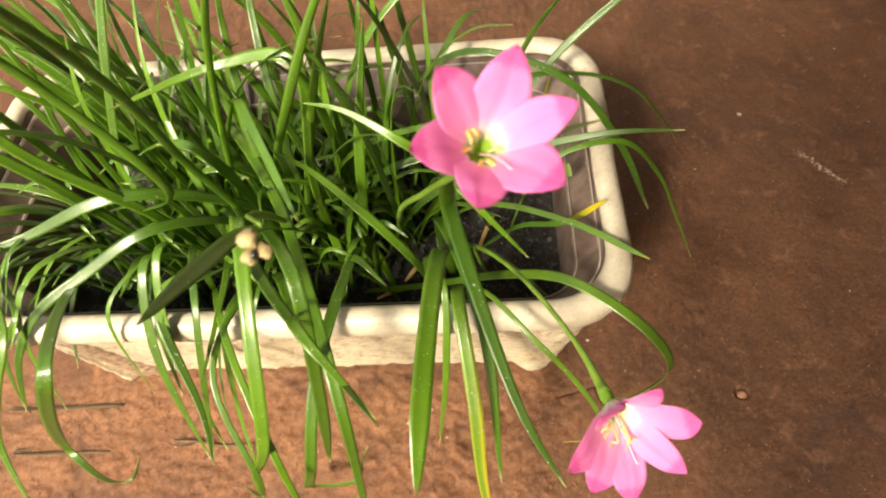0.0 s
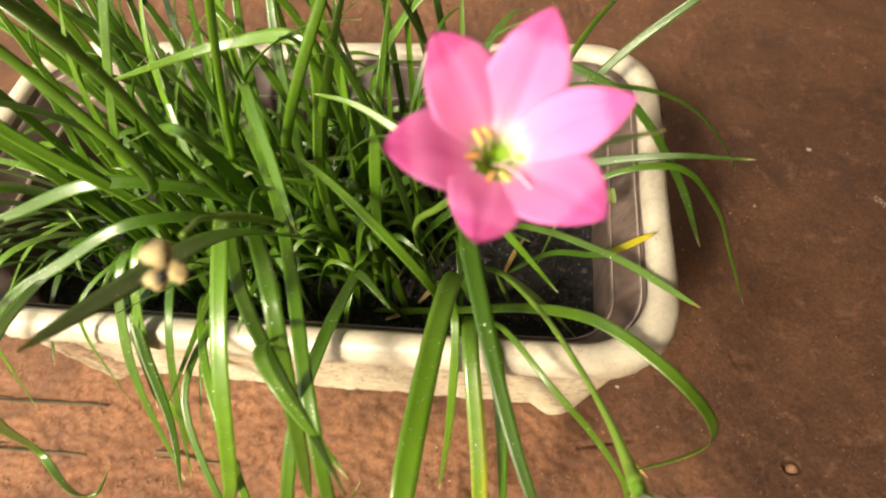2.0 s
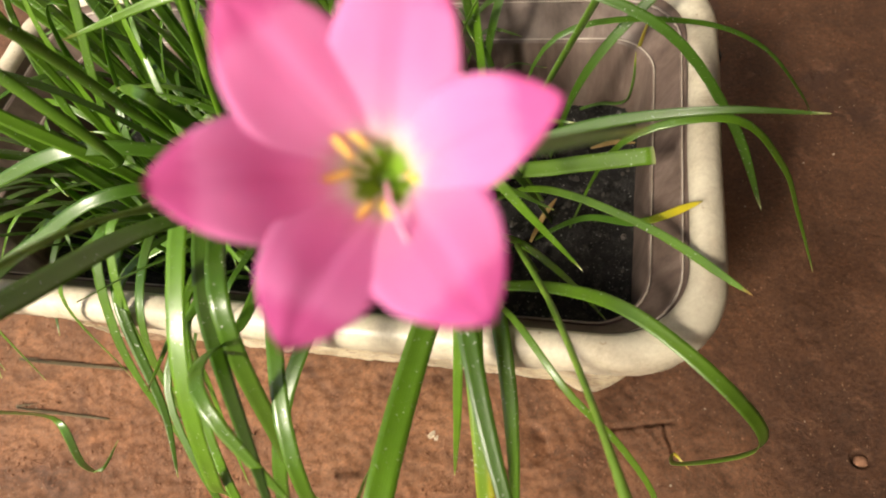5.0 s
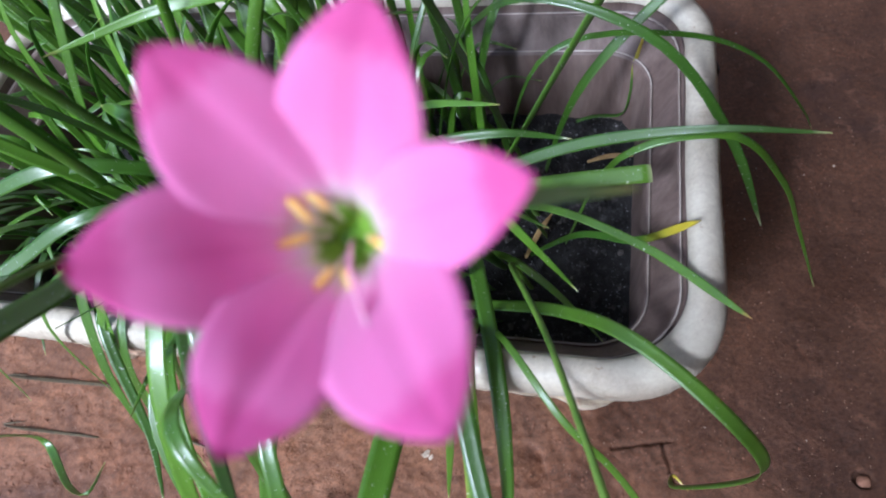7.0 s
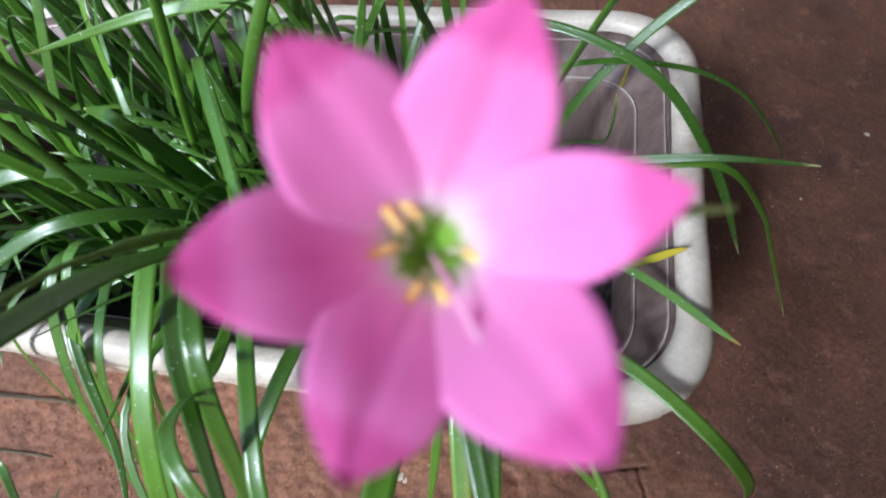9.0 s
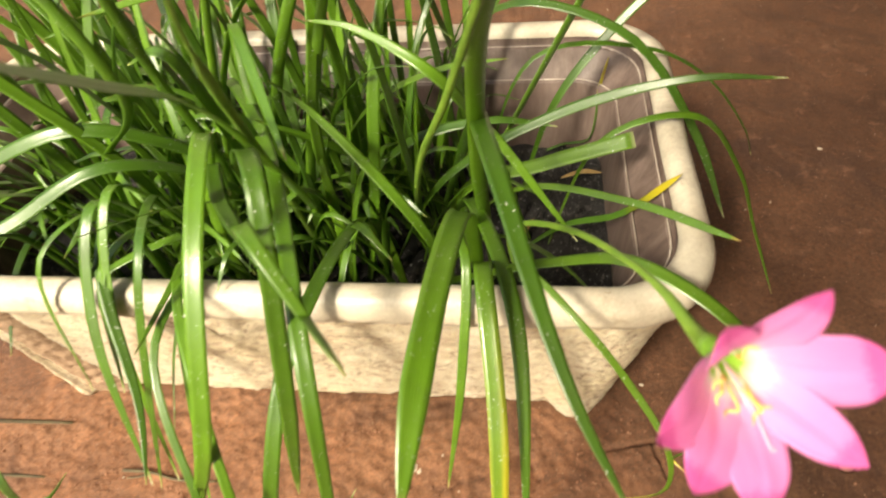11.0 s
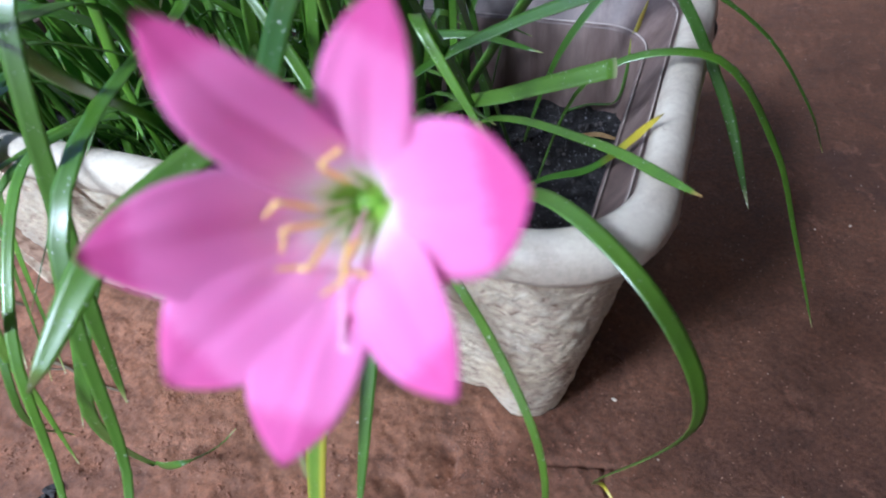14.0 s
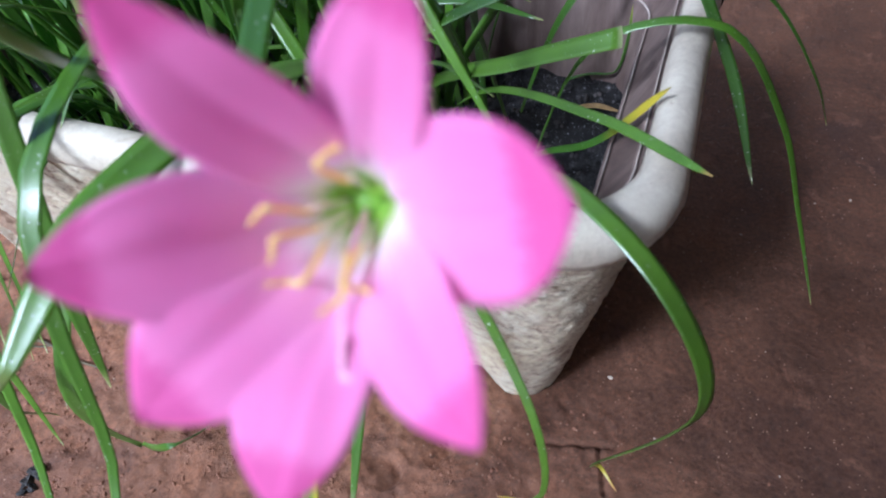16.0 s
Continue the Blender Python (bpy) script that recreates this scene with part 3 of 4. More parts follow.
# ---- rain lilies ----
def blade(parent, points, width=0.009, mat=None, twist=0.0, blunt=0.5, fold=0.18, cut=False, name="leaf", label="", n=30):
    """A strap leaf through the given points, base first: a shallow channel with real thickness and a rounded tip."""
    points = [(max(points[0][0], -0.446), *points[0][1:]), *points[1:]]      # rooted inside the trough
    axis = spline(points, n)
    heading = Vector((axis[-1].x - axis[0].x, axis[-1].y - axis[0].y, 0))
    heading = heading.normalized() if heading.length > 1e-4 else Vector((0, -1, 0))
    flat = Vector((-heading.y, heading.x, 0))
    across_n, verts, uvs, faces = 4, [], [], []
    length = sum((b - a).length for a, b in zip(axis, axis[1:]))
    run = 0.0
    for k, p in enumerate(axis):
        s = k / n
        if k:
            run += (p - axis[k - 1]).length
        along = (axis[min(k + 1, n)] - axis[max(k - 1, 0)]).normalized()
        side = flat - along * flat.dot(along)
        side = side.normalized() if side.length > 1e-3 else along.orthogonal().normalized()
        side = Matrix.Rotation(radians(twist) * s, 3, along) @ side
        normal = along.cross(side)
        left = length - run
        taper = 1.0 if cut else min(1.0, (max(left, 0.0) / (length * (0.10 + 0.45 * (1 - blunt)))) ** 0.55)
        wide = 0.41 * width * (0.52 + 0.48 * min(1.0, s / 0.3)) * max(taper, 0.07)
        thick = 0.00085 * (1.4 - 0.8 * s)
        for layer in (1, -1):
            for i in range(across_n + 1):
                u = 2 * i / across_n - 1
                verts.append(p + side * (u * wide) + normal * (fold * wide * u * u + layer * thick * 0.5 * (1 - 0.75 * u * u)))
                uvs.append((i / across_n, s))
    row = 2 * (across_n + 1)
    for k in range(n):
        a, b = k * row, (k + 1) * row
        for i in range(across_n):
            faces.append((a + i, a + i + 1, b + i + 1, b + i))
            c, d = a + across_n + 1, b + across_n + 1
            faces.append((c + i + 1, c + i, d + i, d + i + 1))
        c, d, e = a + across_n + 1, b + across_n + 1, across_n
        faces.append((a, b, d, c))
        faces.append((a + e, c + e, d + e, b + e))
    for a in (0, n * row):
        for i in range(across_n):
            faces.append((a + i, a + across_n + 1 + i, a + across_n + 2 + i, a + i + 1))
    return mesh_object(name, verts, faces, mat or LEAF, parent, label, uvs)


def tepal(parent, centre, axis, tip, width, full=2.0, label=""):
    """One tepal out of the funnel-shaped throat to its tip, slightly cupped, with a soft keel. full: how rounded its end is."""
    tip, n, m = Vector(tip), 26, 12
    seed = tip.x * 400 + tip.y * 170
    out = tip - centre
    rise = out.dot(axis)
    flat = out - axis * rise
    reach = flat.length
    flat.normalize()
    base = centre - axis * 0.0036 + flat * 0.0010
    lip = centre - axis * 0.0009 + flat * 0.0038
    mid1 = centre + flat * reach * 0.28 + axis * rise * 0.27
    mid2 = centre + flat * reach * 0.66 + axis * rise * 0.78
    line = spline([base, lip, mid1, mid2, tip - axis * 0.0012 * math.sin(seed)], n)
    side = axis.cross(flat).normalized()
    verts, uvs, faces = [], [], []
    for k, p in enumerate(line):
        s = k / n
        along = (line[min(k + 1, n)] - line[max(k - 1, 0)]).normalized()
        up = side.cross(along)
        if up.dot(axis) < 0:
            up = -up
        if s < 0.60:
            wide = 0.5 * width * (0.20 + 0.80 * math.sin(math.pi / 2 * s / 0.60) ** 1.45)
        else:
            wide = 0.5 * width * max(0.02, 1 - ((s - 0.60) / 0.40) ** full) ** 0.82
        wide *= 1.0 + 0.035 * noise.noise(Vector((s * 5, seed, 0)))
        for layer in (1, -1):
            for i in range(m + 1):
                u = 2 * i / m - 1
                curl = (0.26 - 0.30 * s) * wide * u * u - 0.10 * wide * math.exp(-(u / 0.11) ** 2) * (1 - 0.5 * s) + 0.10 * wide * noise.noise(Vector((u * 1.6, s * 3.2, seed)))
                verts.append(p + side * (u * wide) + up * (curl + layer * 0.00022 * (1 - 0.6 * u * u)))
                uvs.append((i / m, s))
    row = 2 * (m + 1)
    for k in range(n):
        a, b = k * row, (k + 1) * row
        c, d = a + m + 1, b + m + 1
        for i in range(m):
            faces.append((a + i, a + i + 1, b + i + 1, b + i))
            faces.append((c + i + 1, c + i, d + i, d + i + 1))
        faces.append((a, b, d, c))
        faces.append((a + m, c + m, d + m, b + m))
    a = n * row
    for i in range(m):
        faces.append((a + i, a + m + 1 + i, a + m + 2 + i, a + i + 1))
    return mesh_object("tepal", verts, faces, TEPAL, parent, label, uvs)


def flower(plant, centre, axis, tips, widths, stalk, lean, spread, slim=1.0, reach=0.0115, ends=(), thick=0.0022, rise=0.004):
    """A rain lily flower on its stalk. lean: the way the stamens droop to."""
    centre, axis = Vector(centre), Vector(axis).normalized()
    bm = bmesh.new()
    line = spline([*stalk, centre - axis * 0.020, centre - axis * 0.009], 26)
    tube(bm, line, [thick * (1 - 0.32 * i / 26) + 0.0022 * max(0.0, (i - 19) / 7) ** 1.5 for i in range(27)], 10)
    part("flower_stalk", bm, STALK, plant, "slender hollow green flower stalk")
    bm = bmesh.new()
    tube(bm, [centre + axis * h for h in (-0.0110, -0.0090, -0.0056, -0.0026, -0.0016)], [0.0026, 0.0029, 0.0029, 0.0024, 0.0006], 16)
    head = part("flower_head", bm, THROAT, plant, "open pink flower with a white and green throat")
    for k, tip in enumerate(tips):
        tepal(head, centre + axis * (0.0008 if k % 2 else 0.0), axis, tip, widths[k], ends[k] if ends else 2.0)
    lean = Vector(lean)
    lean = (lean - axis * lean.dot(axis)).normalized()
    cross = axis.cross(lean)
    for k, angle in enumerate(spread):
        a = radians(angle)
        away = (lean * math.cos(a) + cross * math.sin(a))
        round_it = axis.cross(away)
        root = centre + away * 0.0022 - axis * 0.0036
        top = centre + away * 0.0046 + axis * (0.0052 + 0.0008 * (k % 3))
        bm = bmesh.new()
        tube(bm, spline([root, root + axis * 0.004 + away * 0.0009, top], 6), [0.00038] * 7, 6)
        stamen = part("stamen", bm, FILAMENT, head, "pale filament")
        bm = bmesh.new()
        far = (0.0076 + 0.0010 * (k % 2)) * (0.15 + 0.85 * slim)
        bend = round_it * (0.0016 if k % 2 else -0.0013)
        tube(bm, spline([top - away * 0.0006 + axis * 0.0002, top + away * far * 0.42 + axis * 0.0026 / slim ** 2 + bend, top + away * far * 0.68 + axis * 0.0034 / slim + bend * 0.2, top + away * far * 0.84 + axis * (0.0040 + 0.0010 * (k % 2)) / slim - bend * 0.9], 10),
             [slim * r for r in (0.0004, 0.00066, 0.00072, 0.0007, 0.00066, 0.00064, 0.00062, 0.0006, 0.00056, 0.0005, 0.0003)], 8)
        part("anther", bm, ANTHER, stamen, "curved yellow anther")
    bm = bmesh.new()
    end = centre + axis * rise + lean * reach
    tube(bm, spline([centre - axis * 0.004, centre + axis * (0.002 + rise * 0.5) + lean * reach * 0.4, end], 8), [0.0004] * 9, 6)
    for k in (-1, 0, 1):
        tube(bm, spline([end, end + lean * 0.0012 + cross * 0.0014 * k, end + lean * 0.0022 + cross * 0.0026 * k + axis * 0.0006], 4), [0.0005, 0.0007, 0.0007, 0.0006, 0.0003], 6)
    part("style", bm, STIGMA, head, "pale style with a three-lobed stigma")
    return head


def lily(label):
    return tagged(new("rain_lily"), label, "rain lily", group="rain lilies in the planter")


PLANT_PINK = lily("strap-leaved clump with an upright wide-open pink flower")
flower(PLANT_PINK, (-0.0968, -0.0310, 0.4060), (0.012, -0.030, 0.052),
       [(-0.1155, -0.0503, 0.4306), (-0.1073, -0.0306, 0.4414), (-0.0852, -0.0248, 0.4417), (-0.0692, -0.0379, 0.4318), (-0.0746, -0.0595, 0.4230), (-0.0974, -0.0644, 0.4208)],
       (0.0172, 0.0178, 0.0170, 0.0140, 0.0186, 0.0172), [(-0.179, 0.162, 0.080), (-0.156, 0.095, 0.210), (-0.130, 0.046, 0.288)], (0.4, -0.6, 0), (60, 171, 210, 236, 318, 340), reach=0.0125, rise=0.0195)
PLANT_NODDING = lily("arching clump with a pink flower leaning over a planter rim")
flower(PLANT_NODDING, (-0.0463, -0.0755, 0.2902), (0.004, -0.024, 0.016),
       [(-0.0686, -0.1032, 0.3005), (-0.0583, -0.1096, 0.2865), (-0.0416, -0.1122, 0.2803), (-0.0215, -0.1020, 0.2910), (-0.0172, -0.0882, 0.3100), (-0.0343, -0.0798, 0.3256), (-0.0570, -0.0905, 0.3260)],
       (0.0165, 0.0185, 0.0158, 0.0138, 0.0192, 0.0130, 0.0144), [(-0.100, 0.115, 0.080), (-0.108, 0.095, 0.158), (-0.079, 0.022, 0.237), (-0.056, -0.040, 0.276)], (0.28, -0.3, -1), (286, 312, 252, 164, 18, 356), 0.60, 0.0160, (2.0, 2.2, 2.2, 2.0, 3.4, 2.0, 1.8), 0.0017, 0.0165)

# ---- leaves whose course is known: base first, then along the blade to its tip ----
PLANT_LEFT = lily("clump of long glossy green strap leaves spilling over a rim")
PLANT_MIDDLE_LEFT = lily("tall clump of glossy dark green strap leaves in soil")
PLANT_MIDDLE = lily("dense clump of arching bright green strap leaves in soil")
blade(PLANT_NODDING, [(-0.128, 0.114, 0.080), (-0.129, 0.049, 0.220), (-0.134, -0.054, 0.246), (-0.137, -0.097, 0.228)], 0.0135, LEAF, twist=-25, blunt=0.95)
blade(PLANT_NODDING, [(-0.120, 0.093, 0.080), (-0.118, 0.029, 0.202), (-0.110, -0.026, 0.168), (-0.107, -0.064, 0.105), (-0.098, -0.092, 0.049)], 0.011, LEAF_YELLOW, label="leaf with a yellowing end")
blade(PLANT_PINK, [(-0.155, 0.175, 0.080), (-0.129, 0.099, 0.179), (-0.103, 0.017, 0.185), (-0.095, -0.059, 0.091)], 0.01, LEAF)
blade(PLANT_PINK, [(-0.164, 0.183, 0.080), (-0.126, 0.104, 0.231), (-0.113, 0.023, 0.283), (-0.084, -0.064, 0.256), (-0.063, -0.093, 0.226)], 0.01, LEAF)
blade(PLANT_PINK, [(-0.136, 0.080, 0.080), (-0.101, 0.034, 0.199), (-0.072, 0.001, 0.197), (-0.049, -0.011, 0.168), (-0.030, -0.026, 0.139), (-0.026, -0.032, 0.104), (-0.047, -0.022, 0.060)], 0.0042, LEAF_CURL, twist=50, label="narrow leaf with a dry brown tip")
blade(PLANT_MIDDLE, [(-0.218, 0.104, 0.080), (-0.151, 0.081, 0.127), (-0.080, 0.065, 0.167), (-0.044, 0.043, 0.192), (-0.000, 0.012, 0.182), (0.021, 0.003, 0.137), (-0.010, 0.005, 0.062), (-0.006, 0.016, 0.037), (0.003, 0.008, 0.034)], 0.0086, LEAF_CURL, twist=30, n=70)
blade(PLANT_PINK, [(-0.161, 0.152, 0.080), (-0.103, 0.135, 0.157), (-0.040, 0.100, 0.179), (0.007, 0.057, 0.194)], 0.0056, LEAF_DRY_TIP, twist=40, blunt=1.0, label="narrow leaf with a dry brown tip")
blade(PLANT_NODDING, [(-0.120, 0.134, 0.080), (-0.074, 0.139, 0.119), (-0.041, 0.119, 0.151), (-0.013, 0.108, 0.193)], 0.0052, LEAF_END, twist=50, blunt=1.0, label="leaf with a yellowing end")
blade(PLANT_PINK, [(-0.196, 0.124, 0.080), (-0.148, 0.126, 0.173), (-0.082, 0.132, 0.216), (-0.015, 0.124, 0.243), (0.031, 0.123, 0.243)], 0.0075, LEAF, twist=70)
blade(PLANT_PINK, [(-0.165, 0.141, 0.080), (-0.137, 0.147, 0.146), (-0.088, 0.141, 0.172), (-0.037, 0.132, 0.198)], 0.0115, LEAF_CUT, cut=True, twist=45)
blade(PLANT_PINK, [(-0.198, 0.250, 0.080), (-0.159, 0.233, 0.185), (-0.109, 0.214, 0.240), (-0.039, 0.194, 0.228), (0.009, 0.179, 0.167), (0.037, 0.160, 0.107)], 0.0068, LEAF, twist=65, blunt=0.95)
blade(PLANT_NODDING, [(-0.086, 0.147, 0.080), (-0.050, 0.157, 0.179), (0.002, 0.163, 0.191), (0.041, 0.171, 0.141), (0.067, 0.176, 0.080), (0.093, 0.165, 0.019)], 0.0056, LEAF, twist=65, blunt=0.3)
blade(PLANT_PINK, [(-0.136, 0.207, 0.080), (-0.094, 0.214, 0.202), (-0.022, 0.230, 0.198), (0.029, 0.244, 0.164), (0.063, 0.243, 0.122), (0.083, 0.262, 0.079)], 0.0046, LEAF, twist=60, blunt=0.0)
blade(PLANT_NODDING, [(-0.144, 0.203, 0.072), (-0.126, 0.160, 0.147), (-0.063, 0.212, 0.249), (-0.043, 0.186, 0.307)], 0.0095, LEAF, twist=-70)
blade(PLANT_NODDING, [(-0.105, 0.200, 0.080), (-0.079, 0.221, 0.160), (-0.035, 0.240, 0.215), (0.019, 0.255, 0.260), (0.056, 0.266, 0.292)], 0.0075, LEAF, twist=70)
blade(PLANT_PINK, [(-0.209, 0.113, 0.080), (-0.192, 0.120, 0.167), (-0.182, 0.129, 0.241), (-0.168, 0.165, 0.315)], 0.009, LEAF, twist=70)
blade(PLANT_NODDING, [(-0.092, 0.154, 0.080), (-0.118, 0.132, 0.189), (-0.141, 0.104, 0.258), (-0.185, 0.123, 0.277), (-0.213, 0.131, 0.278)], 0.0085, LEAF, twist=-70)
blade(PLANT_MIDDLE, [(-0.250, 0.150, 0.080), (-0.285, 0.095, 0.205), (-0.320, 0.068, 0.232), (-0.365, 0.048, 0.215), (-0.400, 0.030, 0.200), (-0.425, 0.012, 0.173), (-0.453, -0.008, 0.111)], 0.009, LEAF, twist=-70)
blade(PLANT_MIDDLE, [(-0.226, 0.152, 0.080), (-0.281, 0.124, 0.185), (-0.343, 0.095, 0.237), (-0.423, 0.075, 0.218), (-0.477, 0.051, 0.223)], 0.01, LEAF, twist=-70)
blade(PLANT_MIDDLE_LEFT, [(-0.318, 0.170, 0.080), (-0.279, 0.114, 0.189), (-0.277, 0.086, 0.276), (-0.270, 0.058, 0.363), (-0.260, 0.000, 0.473), (-0.277, -0.010, 0.522)], 0.0065, LEAF, twist=50)
blade(PLANT_MIDDLE_LEFT, [(-0.319, 0.117, 0.080), (-0.327, 0.097, 0.204), (-0.381, 0.090, 0.298), (-0.407, 0.108, 0.362), (-0.415, 0.117, 0.412)], 0.009, LEAF, twist=-50)
blade(PLANT_LEFT, [(-0.386, 0.163, 0.080), (-0.347, 0.105, 0.203), (-0.281, 0.063, 0.281), (-0.315, 0.056, 0.393), (-0.281, 0.001, 0.445)], 0.0065, LEAF, twist=15)
blade(PLANT_MIDDLE, [(-0.211, 0.100, 0.080), (-0.219, 0.119, 0.217), (-0.216, 0.151, 0.295), (-0.270, 0.157, 0.289), (-0.333, 0.126, 0.286)], 0.0100, LEAF, twist=-70)
blade(PLANT_MIDDLE_LEFT, [(-0.295, 0.132, 0.080), (-0.284, 0.136, 0.203), (-0.266, 0.148, 0.302), (-0.232, 0.128, 0.383), (-0.213, 0.117, 0.428)], 0.0065, LEAF, twist=-70)
blade(PLANT_MIDDLE_LEFT, [(-0.310, 0.151, 0.080), (-0.303, 0.159, 0.178), (-0.295, 0.170, 0.259), (-0.279, 0.170, 0.336), (-0.269, 0.170, 0.385)], 0.006, LEAF, twist=70)
blade(PLANT_LEFT, [(-0.379, 0.125, 0.080), (-0.374, 0.139, 0.191), (-0.351, 0.163, 0.276), (-0.328, 0.199, 0.353), (-0.314, 0.219, 0.396)], 0.0075, LEAF, twist=70)
blade(PLANT_MIDDLE, [(-0.266, 0.191, 0.080), (-0.256, 0.151, 0.188), (-0.218, 0.121, 0.284), (-0.180, 0.134, 0.356), (-0.146, 0.112, 0.393)], 0.008, LEAF, twist=-70)
blade(PLANT_LEFT, [(-0.405, 0.098, 0.080), (-0.389, 0.063, 0.180), (-0.356, 0.011, 0.236), (-0.325, -0.044, 0.269), (-0.448, -0.022, 0.050), (-0.394, -0.051, 0.074), (-0.366, -0.053, 0.091), (-0.374, -0.032, 0.076)], 0.01, LEAF, twist=0, n=44)
blade(PLANT_LEFT, [(-0.475, 0.130, 0.080), (-0.470, 0.085, 0.160), (-0.411, 0.024, 0.204), (-0.442, 0.015, 0.166), (-0.465, -0.000, 0.100)], 0.006, LEAF, twist=-15)
blade(PLANT_LEFT, [(-0.470, 0.160, 0.080), (-0.480, 0.100, 0.190), (-0.406, 0.006, 0.215), (-0.418, -0.017, 0.190), (-0.441, -0.041, 0.140), (-0.435, -0.075, 0.090)], 0.009, LEAF, twist=-30)
blade(PLANT_MIDDLE_LEFT, [(-0.331, 0.086, 0.080), (-0.324, 0.058, 0.202), (-0.318, 0.028, 0.196), (-0.297, -0.023, 0.147), (-0.292, -0.053, 0.121)], 0.0078, LEAF, twist=-30)
blade(PLANT_MIDDLE, [(-0.284, 0.094, 0.080), (-0.272, 0.072, 0.189), (-0.240, 0.046, 0.271), (-0.227, -0.015, 0.257), (-0.238, -0.056, 0.178), (-0.272, -0.055, 0.092), (-0.281, -0.060, 0.031)], 0.01, LEAF, twist=-15)
blade(PLANT_MIDDLE_LEFT, [(-0.298, 0.125, 0.080), (-0.246, 0.063, 0.177), (-0.207, -0.002, 0.248), (-0.182, -0.043, 0.302), (-0.152, -0.071, 0.268)], 0.01, LEAF)
blade(PLANT_MIDDLE_LEFT, [(-0.350, 0.242, 0.080), (-0.299, 0.187, 0.207), (-0.238, 0.094, 0.226), (-0.184, -0.040, 0.226), (-0.186, -0.082, 0.104), (-0.175, -0.129, 0.067)], 0.0092, LEAF)
blade(PLANT_PINK, [(-0.200, 0.130, 0.080), (-0.191, 0.075, 0.186), (-0.208, -0.010, 0.187), (-0.224, -0.056, 0.120), (-0.250, -0.042, 0.017), (-0.205, -0.048, 0.058), (-0.207, -0.026, 0.036), (-0.203, -0.016, 0.038)], 0.0095, LEAF, twist=-30, n=44)
blade(PLANT_MIDDLE_LEFT, [(-0.319, 0.183, 0.080), (-0.303, 0.122, 0.148), (-0.282, 0.056, 0.185), (-0.276, -0.023, 0.198)], 0.006, LEAF, twist=-30)
blade(PLANT_MIDDLE, [(-0.253, 0.080, 0.080), (-0.263, 0.042, 0.190), (-0.276, -0.011, 0.187), (-0.257, -0.066, 0.119), (-0.309, -0.043, 0.017)], 0.005, LEAF, twist=-70)
blade(PLANT_MIDDLE_LEFT, [(-0.329, 0.097, 0.080), (-0.295, 0.058, 0.170), (-0.263, -0.001, 0.197), (-0.237, -0.056, 0.162), (-0.227, -0.084, 0.100), (-0.210, -0.116, 0.051)], 0.006, LEAF, twist=-15)
blade(PLANT_MIDDLE_LEFT, [(-0.309, 0.124, 0.080), (-0.259, 0.072, 0.230), (-0.217, 0.003, 0.266), (-0.146, -0.082, 0.290)], 0.0090, LEAF, twist=-30, blunt=0.6)
blade(PLANT_PINK, [(-0.150, 0.092, 0.080), (-0.140, 0.070, 0.185), (-0.127, 0.036, 0.204), (-0.130, 0.001, 0.146), (-0.142, -0.020, 0.058)], 0.006, LEAF)
blade(PLANT_MIDDLE, [(-0.235, 0.160, 0.080), (-0.224, 0.075, 0.217), (-0.214, 0.008, 0.312), (-0.212, -0.036, 0.350), (-0.208, -0.078, 0.385)], 0.01, LEAF, twist=-45, blunt=0.9)
blade(PLANT_NODDING, [(-0.100, 0.255, 0.080), (-0.070, 0.254, 0.097), (-0.050, 0.250, 0.105), (-0.045, 0.252, 0.125), (-0.044, 0.257, 0.148), (-0.039, 0.265, 0.170)], 0.0052, LEAF_END, twist=-75, blunt=0.8, label="leaf with a yellowing end")
blade(PLANT_NODDING, [(-0.100, 0.171, 0.080), (-0.120, 0.139, 0.187), (-0.116, 0.095, 0.232), (-0.070, 0.073, 0.175)], 0.007, LEAF)
blade(PLANT_NODDING, [(-0.132, 0.086, 0.080), (-0.157, 0.083, 0.173), (-0.212, 0.109, 0.234), (-0.235, 0.114, 0.254)], 0.008, LEAF, twist=-50)
blade(PLANT_MIDDLE, [(-0.214, 0.183, 0.080), (-0.202, 0.161, 0.149), (-0.213, 0.131, 0.194), (-0.247, 0.109, 0.232)], 0.008, LEAF, twist=70)
blade(PLANT_MIDDLE_LEFT, [(-0.355, 0.221, 0.080), (-0.380, 0.236, 0.200), (-0.421, 0.260, 0.270), (-0.467, 0.289, 0.269), (-0.509, 0.316, 0.257)], 0.008, LEAF, twist=-30)
blade(PLANT_NODDING, [(-0.120, 0.130, 0.080), (-0.120, 0.060, 0.250), (-0.108, 0.008, 0.352), (-0.086, -0.014, 0.388), (-0.0585, -0.023, 0.409)], 0.0105, LEAF, twist=20, blunt=1.0)
blade(PLANT_MIDDLE_LEFT, [(-0.326, 0.121, 0.080), (-0.323, 0.086, 0.175), (-0.321, 0.051, 0.222), (-0.326, 0.012, 0.175), (-0.319, -0.034, 0.070)], 0.008, LEAF)
blade(PLANT_MIDDLE_LEFT, [(-0.314, 0.125, 0.080), (-0.311, 0.090, 0.175), (-0.309, 0.055, 0.230), (-0.314, 0.019, 0.186), (-0.315, -0.022, 0.050)], 0.007, LEAF)
blade(PLANT_MIDDLE_LEFT, [(-0.305, 0.128, 0.080), (-0.308, 0.091, 0.176), (-0.290, 0.057, 0.222), (-0.274, 0.010, 0.229), (-0.330, -0.025, 0.040)], 0.006, LEAF)
